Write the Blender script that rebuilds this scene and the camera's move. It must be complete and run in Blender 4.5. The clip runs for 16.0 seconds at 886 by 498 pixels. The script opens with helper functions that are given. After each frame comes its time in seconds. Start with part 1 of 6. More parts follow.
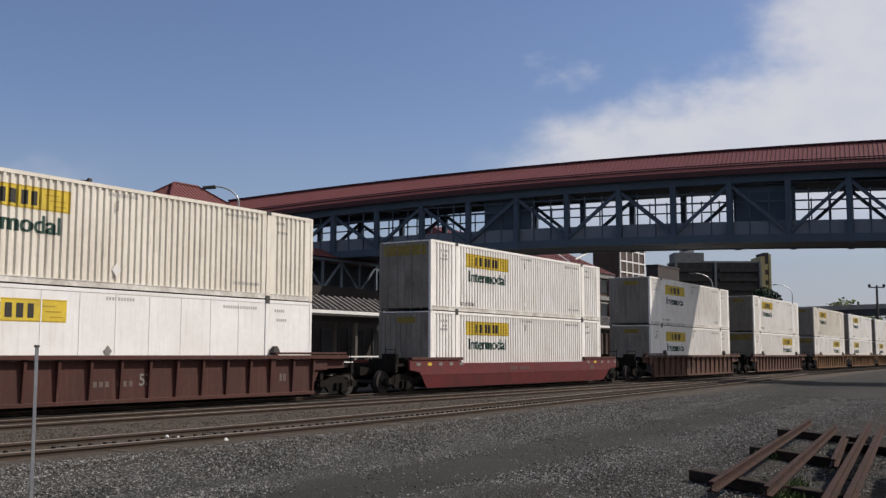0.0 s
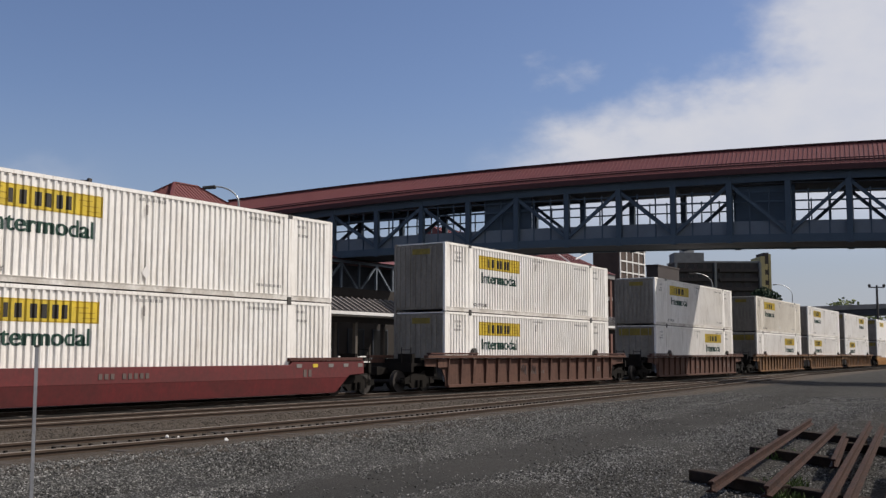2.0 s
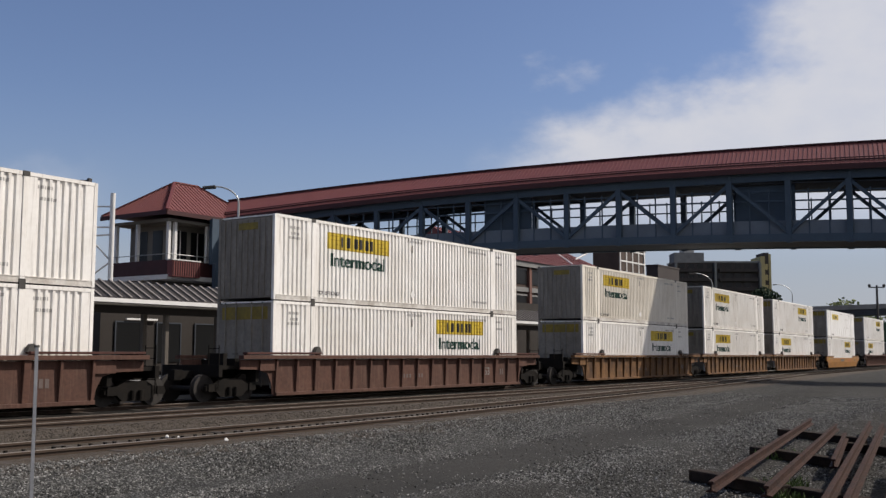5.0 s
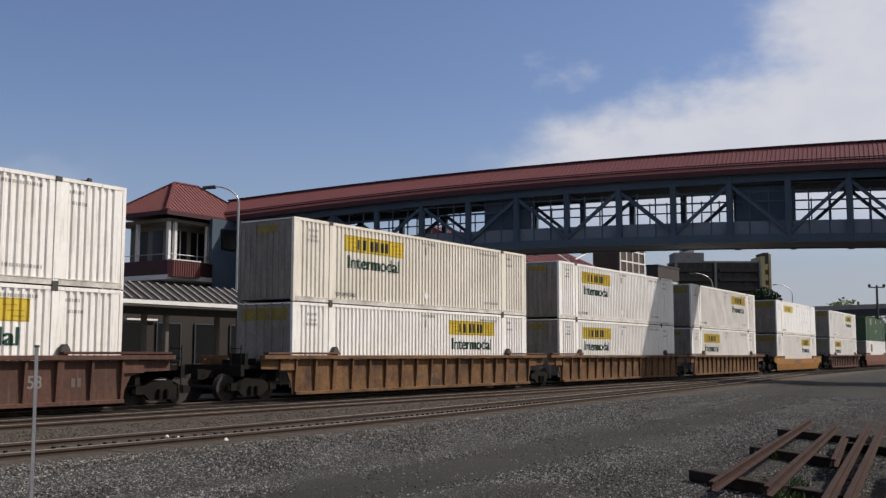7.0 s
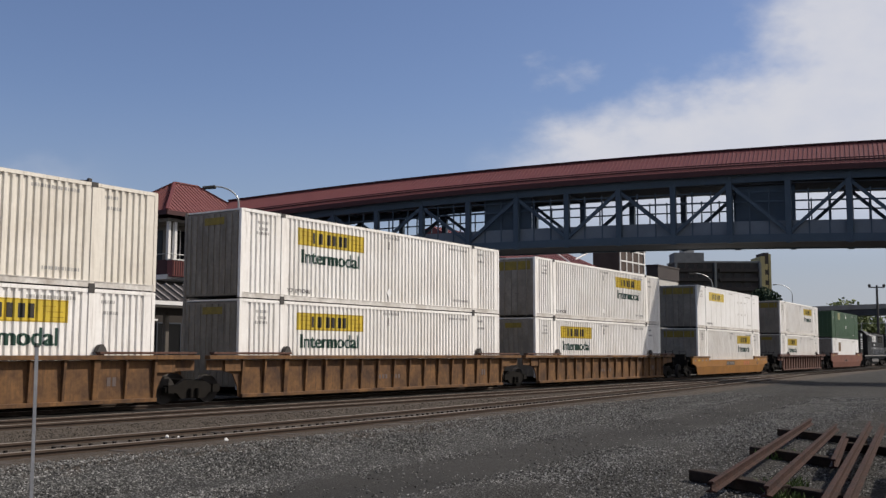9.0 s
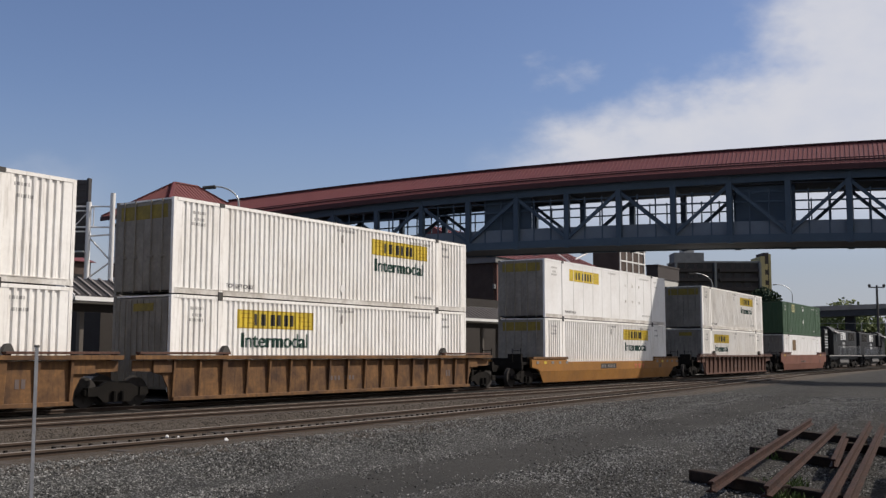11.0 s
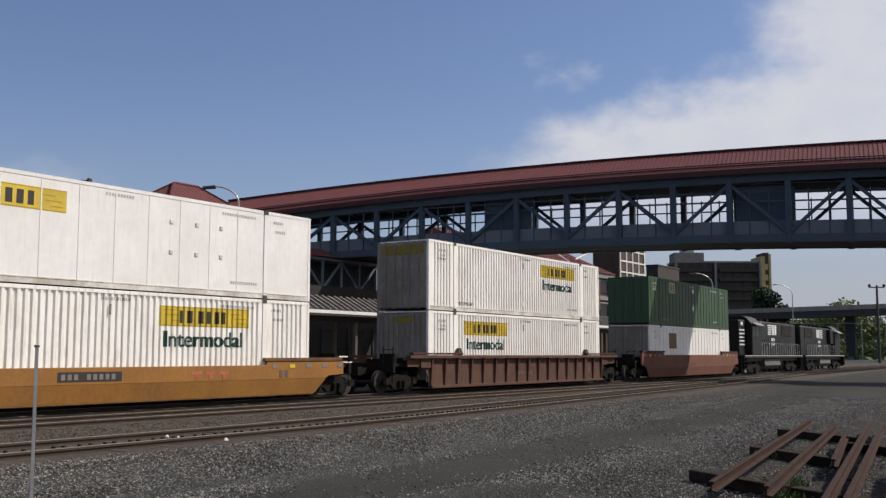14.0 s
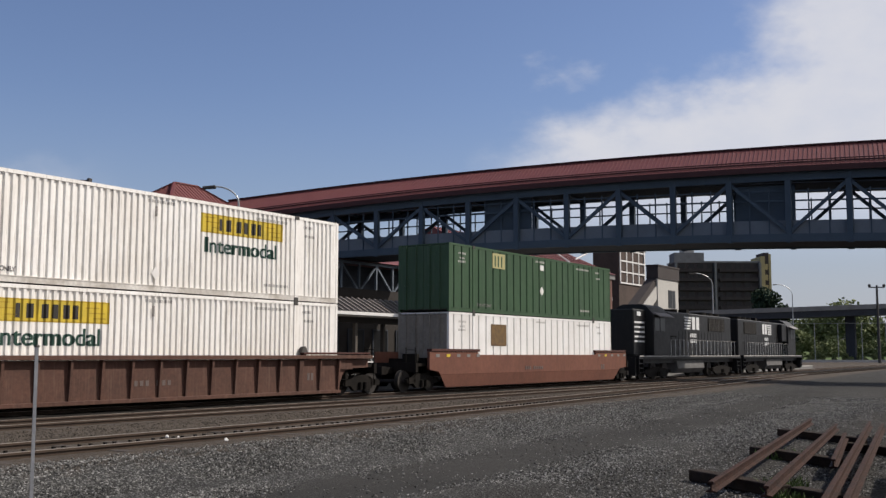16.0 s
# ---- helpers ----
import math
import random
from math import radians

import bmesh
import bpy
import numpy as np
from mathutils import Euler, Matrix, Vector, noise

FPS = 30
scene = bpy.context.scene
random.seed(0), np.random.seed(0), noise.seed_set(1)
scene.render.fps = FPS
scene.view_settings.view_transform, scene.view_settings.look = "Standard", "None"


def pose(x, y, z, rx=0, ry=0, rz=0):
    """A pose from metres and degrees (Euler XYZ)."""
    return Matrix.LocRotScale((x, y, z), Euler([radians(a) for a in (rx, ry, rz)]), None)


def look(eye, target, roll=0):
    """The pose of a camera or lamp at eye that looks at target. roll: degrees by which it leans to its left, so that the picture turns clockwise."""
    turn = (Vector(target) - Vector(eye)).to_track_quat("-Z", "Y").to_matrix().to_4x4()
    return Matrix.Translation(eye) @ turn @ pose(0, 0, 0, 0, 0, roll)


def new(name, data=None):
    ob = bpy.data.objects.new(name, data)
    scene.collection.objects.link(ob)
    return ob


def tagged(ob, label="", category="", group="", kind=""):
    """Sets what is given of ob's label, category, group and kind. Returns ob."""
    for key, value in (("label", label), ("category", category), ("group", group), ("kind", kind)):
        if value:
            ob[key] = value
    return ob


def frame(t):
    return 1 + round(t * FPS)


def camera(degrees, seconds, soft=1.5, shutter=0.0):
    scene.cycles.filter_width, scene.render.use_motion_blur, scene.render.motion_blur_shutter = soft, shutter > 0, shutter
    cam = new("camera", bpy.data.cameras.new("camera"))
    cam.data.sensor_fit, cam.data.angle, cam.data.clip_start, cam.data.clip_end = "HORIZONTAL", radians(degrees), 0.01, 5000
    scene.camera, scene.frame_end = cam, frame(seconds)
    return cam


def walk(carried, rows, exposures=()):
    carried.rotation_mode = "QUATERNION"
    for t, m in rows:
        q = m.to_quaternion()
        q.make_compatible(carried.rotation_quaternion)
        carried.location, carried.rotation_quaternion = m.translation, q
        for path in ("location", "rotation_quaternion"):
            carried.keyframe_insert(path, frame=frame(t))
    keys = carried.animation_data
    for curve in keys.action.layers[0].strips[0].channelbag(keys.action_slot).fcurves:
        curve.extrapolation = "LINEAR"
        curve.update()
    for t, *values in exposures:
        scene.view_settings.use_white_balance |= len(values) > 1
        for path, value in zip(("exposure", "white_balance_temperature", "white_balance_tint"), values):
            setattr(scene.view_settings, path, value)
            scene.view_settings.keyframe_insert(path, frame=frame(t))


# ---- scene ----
cam = camera(46.87, 16.0, soft=1.4)
EYE = Vector((0, 0, 1.5))
YAW, PITCH = radians(56.418), radians(5.853)
FWD = Vector((math.sin(YAW) * math.cos(PITCH), math.cos(YAW) * math.cos(PITCH), math.sin(PITCH)))
VIEW = look(EYE, EYE + FWD * 50, 0.1)
walk(cam, [(0, VIEW), (16.0, VIEW)], exposures=[(0, 0.0), (10, 0.02), (14, 0.04), (16, 0.08)])

# ---- light ----
SUN = Vector((1.03, -1.0, 1.35)).normalized()
world = bpy.data.worlds.new("sky")
scene.world = world
world.use_nodes = True
scene.view_settings.exposure = 0.0


def sky_world():
    nt = world.node_tree
    nt.nodes.clear()
    out = nt.nodes.new("ShaderNodeOutputWorld")
    bg = nt.nodes.new("ShaderNodeBackground")
    bg.inputs["Strength"].default_value = 0.085
    sky = nt.nodes.new("ShaderNodeTexSky")
    sky.sky_type = "NISHITA"
    sky.sun_disc = False
    sky.sun_elevation = math.asin(SUN.z)
    sky.sun_rotation = math.atan2(SUN.x, SUN.y)
    sky.air_density, sky.dust_density, sky.ozone_density = 1.0, 0.6, 2.0
    geo = nt.nodes.new("ShaderNodeTexCoord")

    def dot(v):
        n = nt.nodes.new("ShaderNodeVectorMath")
        n.operation = "DOT_PRODUCT"
        nt.links.new(geo.outputs["Generated"], n.inputs[0])
        n.inputs[1].default_value = v
        return n.outputs["Value"]

    def calc(op, a, b, c=None):
        n = nt.nodes.new("ShaderNodeMath")
        n.operation = op
        for i, v in enumerate((a, b, c)):
            if v is None:
                continue
            if isinstance(v, (int, float)):
                n.inputs[i].default_value = v
            else:
                nt.links.new(v, n.inputs[i])
        return n.outputs[0]

    def ramp(v, lo, hi):
        n = nt.nodes.new("ShaderNodeMapRange")
        n.interpolation_type = "SMOOTHSTEP"
        nt.links.new(v, n.inputs[0])
        n.inputs[1].default_value, n.inputs[2].default_value = lo, hi
        return n.outputs[0]

    def cloud_noise(scale, stretch, detail):
        m = nt.nodes.new("ShaderNodeMapping")
        m.inputs["Scale"].default_value = stretch
        nt.links.new(geo.outputs["Generated"], m.inputs[0])
        n = nt.nodes.new("ShaderNodeTexNoise")
        n.inputs["Scale"].default_value = scale
        n.inputs["Detail"].default_value = detail
        n.inputs["Roughness"].default_value = 0.55
        nt.links.new(m.outputs[0], n.inputs["Vector"])
        return n.outputs[0]

    # cloud bank over the east, in the plane of the sky
    f, r, u = VIEW.to_3x3() @ Vector((0, 0, -1)), VIEW.to_3x3() @ Vector((1, 0, 0)), VIEW.to_3x3() @ Vector((0, 1, 0))
    front = calc("MAXIMUM", dot(f), 0.05)
    a, b = calc("DIVIDE", dot(r), front), calc("DIVIDE", dot(u), front)
    n1 = cloud_noise(7, (1, 1, 2.2), 7)
    n2 = cloud_noise(22, (1, 1, 1.8), 9)
    wob = calc("MULTIPLY_ADD", calc("SUBTRACT", n1, 0.5), 0.07, calc("MULTIPLY", calc("SUBTRACT", n2, 0.5), 0.075))
    # lower edge falls off towards the horizon, upper edge climbs to the right
    edge = calc("MULTIPLY_ADD", a, 0.30, 0.098)
    bank = ramp(calc("ADD", calc("SUBTRACT", edge, b), wob), -0.02, 0.05)
    left = ramp(calc("ADD", a, calc("MULTIPLY", wob, 1.0)), 0.01, 0.15)
    bank = calc("MULTIPLY", calc("MULTIPLY", bank, left), ramp(b, -0.02, 0.08))
    right = calc("MULTIPLY", ramp(calc("ADD", a, wob), 0.28, 0.37), ramp(b, -0.02, 0.08))
    bank = calc("MAXIMUM", bank, right)
    puff = calc("SUBTRACT", 1.0, calc("SQRT", calc("ADD", calc("POWER", calc("MULTIPLY", calc("SUBTRACT", a, 0.117), 22.0), 2.0),
                calc("POWER", calc("MULTIPLY", calc("SUBTRACT", b, 0.17), 42.0), 2.0)), 0.0))
    puff = calc("MULTIPLY", ramp(calc("ADD", puff, calc("MULTIPLY", calc("SUBTRACT", n2, 0.5), 3.0)), 0.0, 1.3), 0.4)
    low = calc("MULTIPLY", ramp(calc("ADD", b, calc("MULTIPLY", wob, 0.6)), 0.10, 0.055), calc("MULTIPLY", ramp(a, -0.30, -0.42), 0.35))
    mask = calc("MAXIMUM", calc("MAXIMUM", bank, puff), low)
    tex = calc("MULTIPLY_ADD", n2, 0.35, 0.82)
    mask = calc("MULTIPLY", calc("MULTIPLY", mask, tex), 0.86)
    # thin haze that pales the sky towards the horizon
    haze = calc("MULTIPLY", ramp(dot((0, 0, 1)), 0.26, 0.0), 0.62)
    mix0 = nt.nodes.new("ShaderNodeMix")
    mix0.data_type = "RGBA"
    nt.links.new(haze, mix0.inputs["Factor"])
    tint = nt.nodes.new("ShaderNodeMix")
    tint.data_type, tint.blend_type = "RGBA", "MULTIPLY"
    tint.inputs["Factor"].default_value = 1.0
    nt.links.new(sky.outputs[0], tint.inputs["A"])
    tint.inputs["B"].default_value = (1.03, 1.0, 1.15, 1)
    nt.links.new(tint.outputs["Result"], mix0.inputs["A"])
    mix0.inputs["B"].default_value = (3.35, 3.95, 5.05, 1)
    pale = nt.nodes.new("ShaderNodeMix")
    pale.data_type = "RGBA"
    nt.links.new(calc("MULTIPLY", ramp(dot((0, 0, 1)), 0.15, 0.02), 0.7), pale.inputs["Factor"])
    nt.links.new(mix0.outputs["Result"], pale.inputs["A"])
    pale.inputs["B"].default_value = (5.0, 5.2, 5.75, 1)
    mix = nt.nodes.new("ShaderNodeMix")
    mix.data_type = "RGBA"
    nt.links.new(mask, mix.inputs["Factor"])
    nt.links.new(pale.outputs["Result"], mix.inputs["A"])
    mix.inputs["B"].default_value = (7.8, 7.8, 8.3, 1)
    nt.links.new(mix.outputs["Result"], bg.inputs["Color"])
    nt.links.new(bg.outputs[0], out.inputs[0])


sky_world()
sun_data = bpy.data.lights.new("sun", "SUN")
sun_data.energy, sun_data.angle, sun_data.color = 4.7, radians(0.6), (1.0, 0.93, 0.85)
sun = new("sun", sun_data)
sun.matrix_world = look(SUN * 60, (0, 0, 0))


# ---- materials ----
def mat(name, base, rough=0.7, metal=0.0, dark=None, scale=1.5, amount=0.5, fine=18.0, fine_amount=0.25, bump=0.0,
        stretch=(1, 1, 1), random_tone=0.0, streak=None, bump_scale=None, gloss=0.35):
    """A painted or mineral surface: two scales of colour variation, wear towards the dark colour, grain in relief."""
    m = bpy.data.materials.new(name)
    m.use_nodes = True
    nt = m.node_tree
    bs = nt.nodes["Principled BSDF"]
    bs.inputs["Metallic"].default_value = metal
    bs.inputs["Specular IOR Level"].default_value = gloss
    tc = nt.nodes.new("ShaderNodeTexCoord")
    mp = nt.nodes.new("ShaderNodeMapping")
    mp.inputs["Scale"].default_value = stretch
    nt.links.new(tc.outputs["Object"], mp.inputs[0])
    info = nt.nodes.new("ShaderNodeObjectInfo")
    off = nt.nodes.new("ShaderNodeVectorMath")
    off.operation = "MULTIPLY_ADD"
    cmb = nt.nodes.new("ShaderNodeCombineXYZ")
    for i in range(3):
        nt.links.new(info.outputs["Random"], cmb.inputs[i])
    nt.links.new(cmb.outputs[0], off.inputs[0])
    off.inputs[1].default_value = (31, 17, 23)
    nt.links.new(mp.outputs[0], off.inputs[2])

    def noise_at(sc, detail, vec=off.outputs[0]):
        n = nt.nodes.new("ShaderNodeTexNoise")
        n.inputs["Scale"].default_value = sc
        n.inputs["Detail"].default_value = detail
        n.inputs["Roughness"].default_value = 0.6
        nt.links.new(vec, n.inputs["Vector"])
        return n.outputs[0]

    def rng(v, lo, hi, to):
        n = nt.nodes.new("ShaderNodeMapRange")
        nt.links.new(v, n.inputs[0])
        n.inputs[1].default_value, n.inputs[2].default_value = lo, hi
        n.inputs[3].default_value, n.inputs[4].default_value = 0, to
        return n.outputs[0]

    def mixc(fac, a, b, blend="MIX"):
        n = nt.nodes.new("ShaderNodeMix")
        n.data_type, n.blend_type = "RGBA", blend
        nt.links.new(fac, n.inputs["Factor"])
        for k, v in (("A", a), ("B", b)):
            if isinstance(v, tuple):
                n.inputs[k].default_value = (*v, 1)
            else:
                nt.links.new(v, n.inputs[k])
        return n.outputs["Result"]

    dark = dark or tuple(c * 0.55 for c in base)
    col = mixc(rng(noise_at(scale, 5), 0.38, 0.72, amount), base, dark)
    col = mixc(rng(noise_at(fine, 4), 0.35, 0.75, fine_amount), col, tuple(c * 0.6 for c in dark))
    if streak:
        mp2 = nt.nodes.new("ShaderNodeMapping")
        mp2.inputs["Scale"].default_value = (6, 6, 0.35)
        nt.links.new(off.outputs[0], mp2.inputs[0])
        col = mixc(rng(noise_at(2.2, 5, mp2.outputs[0]), 0.52, 0.8, streak[1]), col, streak[0])
    if random_tone:
        tone = nt.nodes.new("ShaderNodeMapRange")
        nt.links.new(info.outputs["Random"], tone.inputs[0])
        tone.inputs[3].default_value, tone.inputs[4].default_value = 0, random_tone
        col = mixc(tone.outputs[0], col, tuple(c * 0.7 for c in dark))
    nt.links.new(col, bs.inputs["Base Color"])
    rr = nt.nodes.new("ShaderNodeMapRange")
    nt.links.new(noise_at(scale * 3, 3), rr.inputs[0])
    rr.inputs[3].default_value, rr.inputs[4].default_value = max(0.05, rough - 0.12), min(1, rough + 0.12)
    nt.links.new(rr.outputs[0], bs.inputs["Roughness"])
    if bump:
        bp = nt.nodes.new("ShaderNodeBump")
        bp.inputs["Strength"].default_value = bump
        bp.inputs["Distance"].default_value = 0.03
        nt.links.new(noise_at(bump_scale or fine * 1.6, 5), bp.inputs["Height"])
        nt.links.new(bp.outputs[0], bs.inputs["Normal"])
    return m


def glass_mat(name, tint, rough=0.06):
    m = bpy.data.materials.new(name)
    m.use_nodes = True
    bs = m.node_tree.nodes["Principled BSDF"]
    bs.inputs["Base Color"].default_value = (*tint, 1)
    bs.inputs["Roughness"].default_value = rough
    bs.inputs["Transmission Weight"].default_value = 0.0
    bs.inputs["Specular IOR Level"].default_value = 0.3
    return m


DIRT = (0.30, 0.25, 0.20)
WHITE = mat("white_paint", (0.88, 0.855, 0.815), 0.5, dark=(0.70, 0.65, 0.58), scale=0.6, amount=0.55, fine=7, fine_amount=0.16,
            streak=(DIRT, 0.7), random_tone=0.12)
CREAM = mat("creamy_weathered_paint", (0.76, 0.71, 0.62), 0.5, dark=(0.56, 0.50, 0.41), scale=0.5, amount=0.6, fine=7, fine_amount=0.15,
            streak=(DIRT, 0.5))
BRIGHT = mat("bright_white_paint", (0.80, 0.785, 0.765), 0.4, dark=(0.60, 0.565, 0.52), scale=0.5, amount=0.55, fine=5, fine_amount=0.12,
             streak=(DIRT, 0.25))
# White end-wall paint with shade put into its base, under dirt streaks.
GREY_WHITE = mat("grimy_shaded_white_paint", (0.27, 0.245, 0.21), 0.7, gloss=0.2, dark=(0.105, 0.09, 0.07), scale=0.7, amount=0.7, fine=8, fine_amount=0.3,
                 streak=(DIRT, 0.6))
YELLOW = mat("yellow_decal", (0.66, 0.475, 0.04), 0.5, dark=(0.40, 0.30, 0.05), scale=1.5, amount=0.75, fine=10, fine_amount=0.22)
OCHRE = mat("ochre_decal", (0.45, 0.30, 0.03), 0.5, scale=2)
# Darker copy of the yellow decal: shade of the ends put into its colour.
SHADED_YELLOW = mat("shaded_grimy_yellow_decal", (0.26, 0.19, 0.025), 0.6, dark=(0.15, 0.115, 0.03), scale=2, amount=0.8, fine=8, fine_amount=0.4)
INK = mat("dark_ink", (0.035, 0.03, 0.025), 0.55, scale=2)
PALE_INK = mat("faded_ink", (0.20, 0.185, 0.175), 0.6, scale=2)
GRIMY_RAIL = mat("grimy_white_rail_paint", (0.74, 0.71, 0.66), 0.55, dark=(0.30, 0.25, 0.20), scale=1.4, amount=0.8, fine=9, fine_amount=0.4)
STENCIL_DIM = mat("dim_stencil_ink", (0.12, 0.09, 0.08), 0.6, scale=2)
STENCIL = mat("faded_stencil_ink", (0.47, 0.45, 0.42), 0.6, scale=2)
WORD_GREEN = mat("dark_green_decal", (0.014, 0.052, 0.036), 0.5, dark=(0.03, 0.06, 0.05), scale=2, amount=0.5)
GREEN = mat("green_paint", (0.036, 0.080, 0.036), 0.55, dark=(0.026, 0.055, 0.028), scale=0.6, amount=0.6, fine=6, fine_amount=0.2,
            streak=((0.12, 0.14, 0.10), 0.35))
FITTING = mat("dark_steel_fitting", (0.06, 0.055, 0.05), 0.7, scale=4)
STEEL_BLACK = mat("grimy_black_steel", (0.010, 0.009, 0.008), 0.9, gloss=0.1, dark=(0.02, 0.016, 0.013), scale=2, amount=0.7, bump=0.3)
WHEEL = mat("worn_wheel_steel", (0.022, 0.019, 0.016), 0.7, metal=0.1, scale=4, dark=(0.05, 0.04, 0.035))
RUSTRED = mat("rusty_red_brown_car_paint", (0.165, 0.070, 0.048), 0.75, gloss=0.2, dark=(0.10, 0.042, 0.030), scale=0.6, amount=0.7, fine=6, fine_amount=0.3,
              streak=((0.20, 0.10, 0.05), 0.4))
RED = mat("faded_red_car_paint", (0.135, 0.020, 0.021), 0.6, dark=(0.065, 0.020, 0.019), scale=0.7, amount=0.7, fine=7, fine_amount=0.45,
          streak=((0.06, 0.024, 0.02), 0.6))
DARKRED = mat("dark_red_brown_car_paint", (0.075, 0.028, 0.022), 0.75, gloss=0.2, dark=(0.045, 0.024, 0.02), scale=0.8, amount=0.7, fine=9, fine_amount=0.35,
              streak=((0.13, 0.08, 0.065), 0.4))
BROWN = mat("brown_car_paint", (0.108, 0.053, 0.038), 0.75, gloss=0.2, dark=(0.055, 0.031, 0.024), scale=0.8, amount=0.7, fine=9, fine_amount=0.5,
            streak=((0.16, 0.10, 0.075), 0.6))
TAN = mat("weathered_orange_tan_car_paint", (0.190, 0.098, 0.040), 0.75, gloss=0.2, dark=(0.05, 0.029, 0.020), scale=1.3, amount=1.0, fine=7, fine_amount=0.5,
          streak=((0.040, 0.026, 0.020), 0.75))
ORANGE = mat("dusty_yellow_orange_car_paint", (0.30, 0.135, 0.028), 0.65, gloss=0.25, dark=(0.16, 0.078, 0.028), scale=0.7, amount=0.6, fine=9, fine_amount=0.3,
             streak=((0.30, 0.19, 0.09), 0.4))
RUST = mat("rusty_rail_steel", (0.050, 0.023, 0.016), 0.85, gloss=0.15, metal=0.0, dark=(0.020, 0.012, 0.010), scale=5, amount=1.0, fine=26, fine_amount=0.5, bump=0.3)
RAIL = mat("worn_rail_steel", (0.27, 0.23, 0.195), 0.42, metal=0.35, dark=(0.13, 0.10, 0.08), scale=1.5, amount=0.6)
OLD_TIMBER = mat("old_black_brown_timber", (0.035, 0.024, 0.018), 0.9, gloss=0.15, dark=(0.016, 0.012, 0.010), scale=4, amount=0.9, fine=30, bump=0.5)
PALE_DECAL = mat("pale_yellow_decal", (0.42, 0.38, 0.18), 0.6, dark=(0.30, 0.27, 0.14), scale=4)
BROWN_DECAL = mat("brown_gold_decal", (0.17, 0.10, 0.035), 0.6, dark=(0.08, 0.05, 0.03), scale=5, amount=0.9)
TANK_GREY = mat("dusty_grey_tank", (0.13, 0.125, 0.12), 0.7, dark=(0.06, 0.055, 0.05), scale=2, amount=0.7)
RAIL_SIDE = mat("rusty_rail_web", (0.070, 0.050, 0.038), 0.9, gloss=0.15, dark=(0.04, 0.03, 0.024), scale=2, amount=0.6)
TIE = mat("weathered_dark_timber", (0.085, 0.068, 0.055), 0.9, dark=(0.04, 0.033, 0.028), scale=3, amount=0.8, fine=30, bump=0.5,
          stretch=(1, 0.25, 1), random_tone=0.35)
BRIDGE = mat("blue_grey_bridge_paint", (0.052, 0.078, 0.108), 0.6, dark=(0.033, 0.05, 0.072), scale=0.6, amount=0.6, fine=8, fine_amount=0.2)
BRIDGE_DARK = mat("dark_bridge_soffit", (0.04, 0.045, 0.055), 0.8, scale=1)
PARAPET = mat("pale_blue_grey_panel", (0.135, 0.16, 0.19), 0.6, scale=0.8, amount=0.4)
ROOF = mat("red_metal_roof", (0.160, 0.046, 0.042), 0.55, dark=(0.125, 0.04, 0.038), scale=0.5, amount=0.6, fine=6, fine_amount=0.2)
# Darker copy of the roof red, with eaves shade put into its colour.
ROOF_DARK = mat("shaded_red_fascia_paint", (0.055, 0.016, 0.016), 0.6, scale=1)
STUCCO = mat("drab_stucco", (0.21, 0.19, 0.16), 0.85, dark=(0.14, 0.125, 0.105), scale=0.6, amount=0.5, bump=0.2)
CONCRETE = mat("grey_concrete", (0.22, 0.215, 0.205), 0.85, dark=(0.14, 0.135, 0.13), scale=0.7, amount=0.6, bump=0.2)
PALE = mat("pale_concrete", (0.46, 0.44, 0.40), 0.85, dark=(0.34, 0.325, 0.3), scale=0.7, amount=0.5)
CANOPY = mat("dark_standing_seam_roof", (0.026, 0.021, 0.019), 0.6, scale=1)
SEAM = mat("pale_roof_seam", (0.21, 0.185, 0.165), 0.5, scale=2)
POST_PAINT = mat("drab_post_paint", (0.10, 0.085, 0.07), 0.8, scale=1)
FASCIA = mat("white_fascia_paint", (0.72, 0.70, 0.67), 0.6, scale=1.5, amount=0.3)
# Wall colour darkened to stand for the deep shade under the canopy.
CANOPY_SHADE = mat("canopy_shade_wall", (0.026, 0.020, 0.016), 0.8, scale=0.6)
GLASS = glass_mat("dark_window_glass", (0.010, 0.010, 0.010), 0.3)
BRICK = mat("dull_brown_brick", (0.075, 0.052, 0.042), 0.9, scale=0.5, fine=3, amount=0.6)
WARM_BRICK = mat("faded_red_brick", (0.17, 0.085, 0.065), 0.9, dark=(0.10, 0.055, 0.045), scale=0.6, amount=0.6, fine=5)
# Apartment facade's shade and gable's sunlight are put into these two colours.
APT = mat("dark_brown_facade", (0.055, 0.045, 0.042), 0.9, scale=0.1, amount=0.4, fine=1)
APT_LIT = mat("sunlit_cream_gable", (0.46, 0.38, 0.19), 0.8, scale=0.1, fine=1)
GALV = mat("galvanised_steel", (0.46, 0.46, 0.45), 0.45, metal=0.55, scale=3, amount=0.4)
SIGN_BACK = mat("dark_sign_back", (0.055, 0.05, 0.05), 0.7, scale=1)
LOCO = mat("black_engine_paint", (0.010, 0.010, 0.011), 0.5, gloss=0.25, dark=(0.02, 0.019, 0.018), scale=1.0, amount=0.5, fine=8, fine_amount=0.2,
           streak=((0.045, 0.042, 0.04), 0.3))
LOCO_WHITE = mat("white_engine_lettering", (0.74, 0.74, 0.73), 0.5, scale=2)
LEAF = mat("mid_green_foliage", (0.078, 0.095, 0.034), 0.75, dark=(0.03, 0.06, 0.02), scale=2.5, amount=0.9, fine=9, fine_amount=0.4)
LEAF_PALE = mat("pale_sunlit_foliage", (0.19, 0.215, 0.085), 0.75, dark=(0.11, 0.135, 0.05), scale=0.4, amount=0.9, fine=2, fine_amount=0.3)
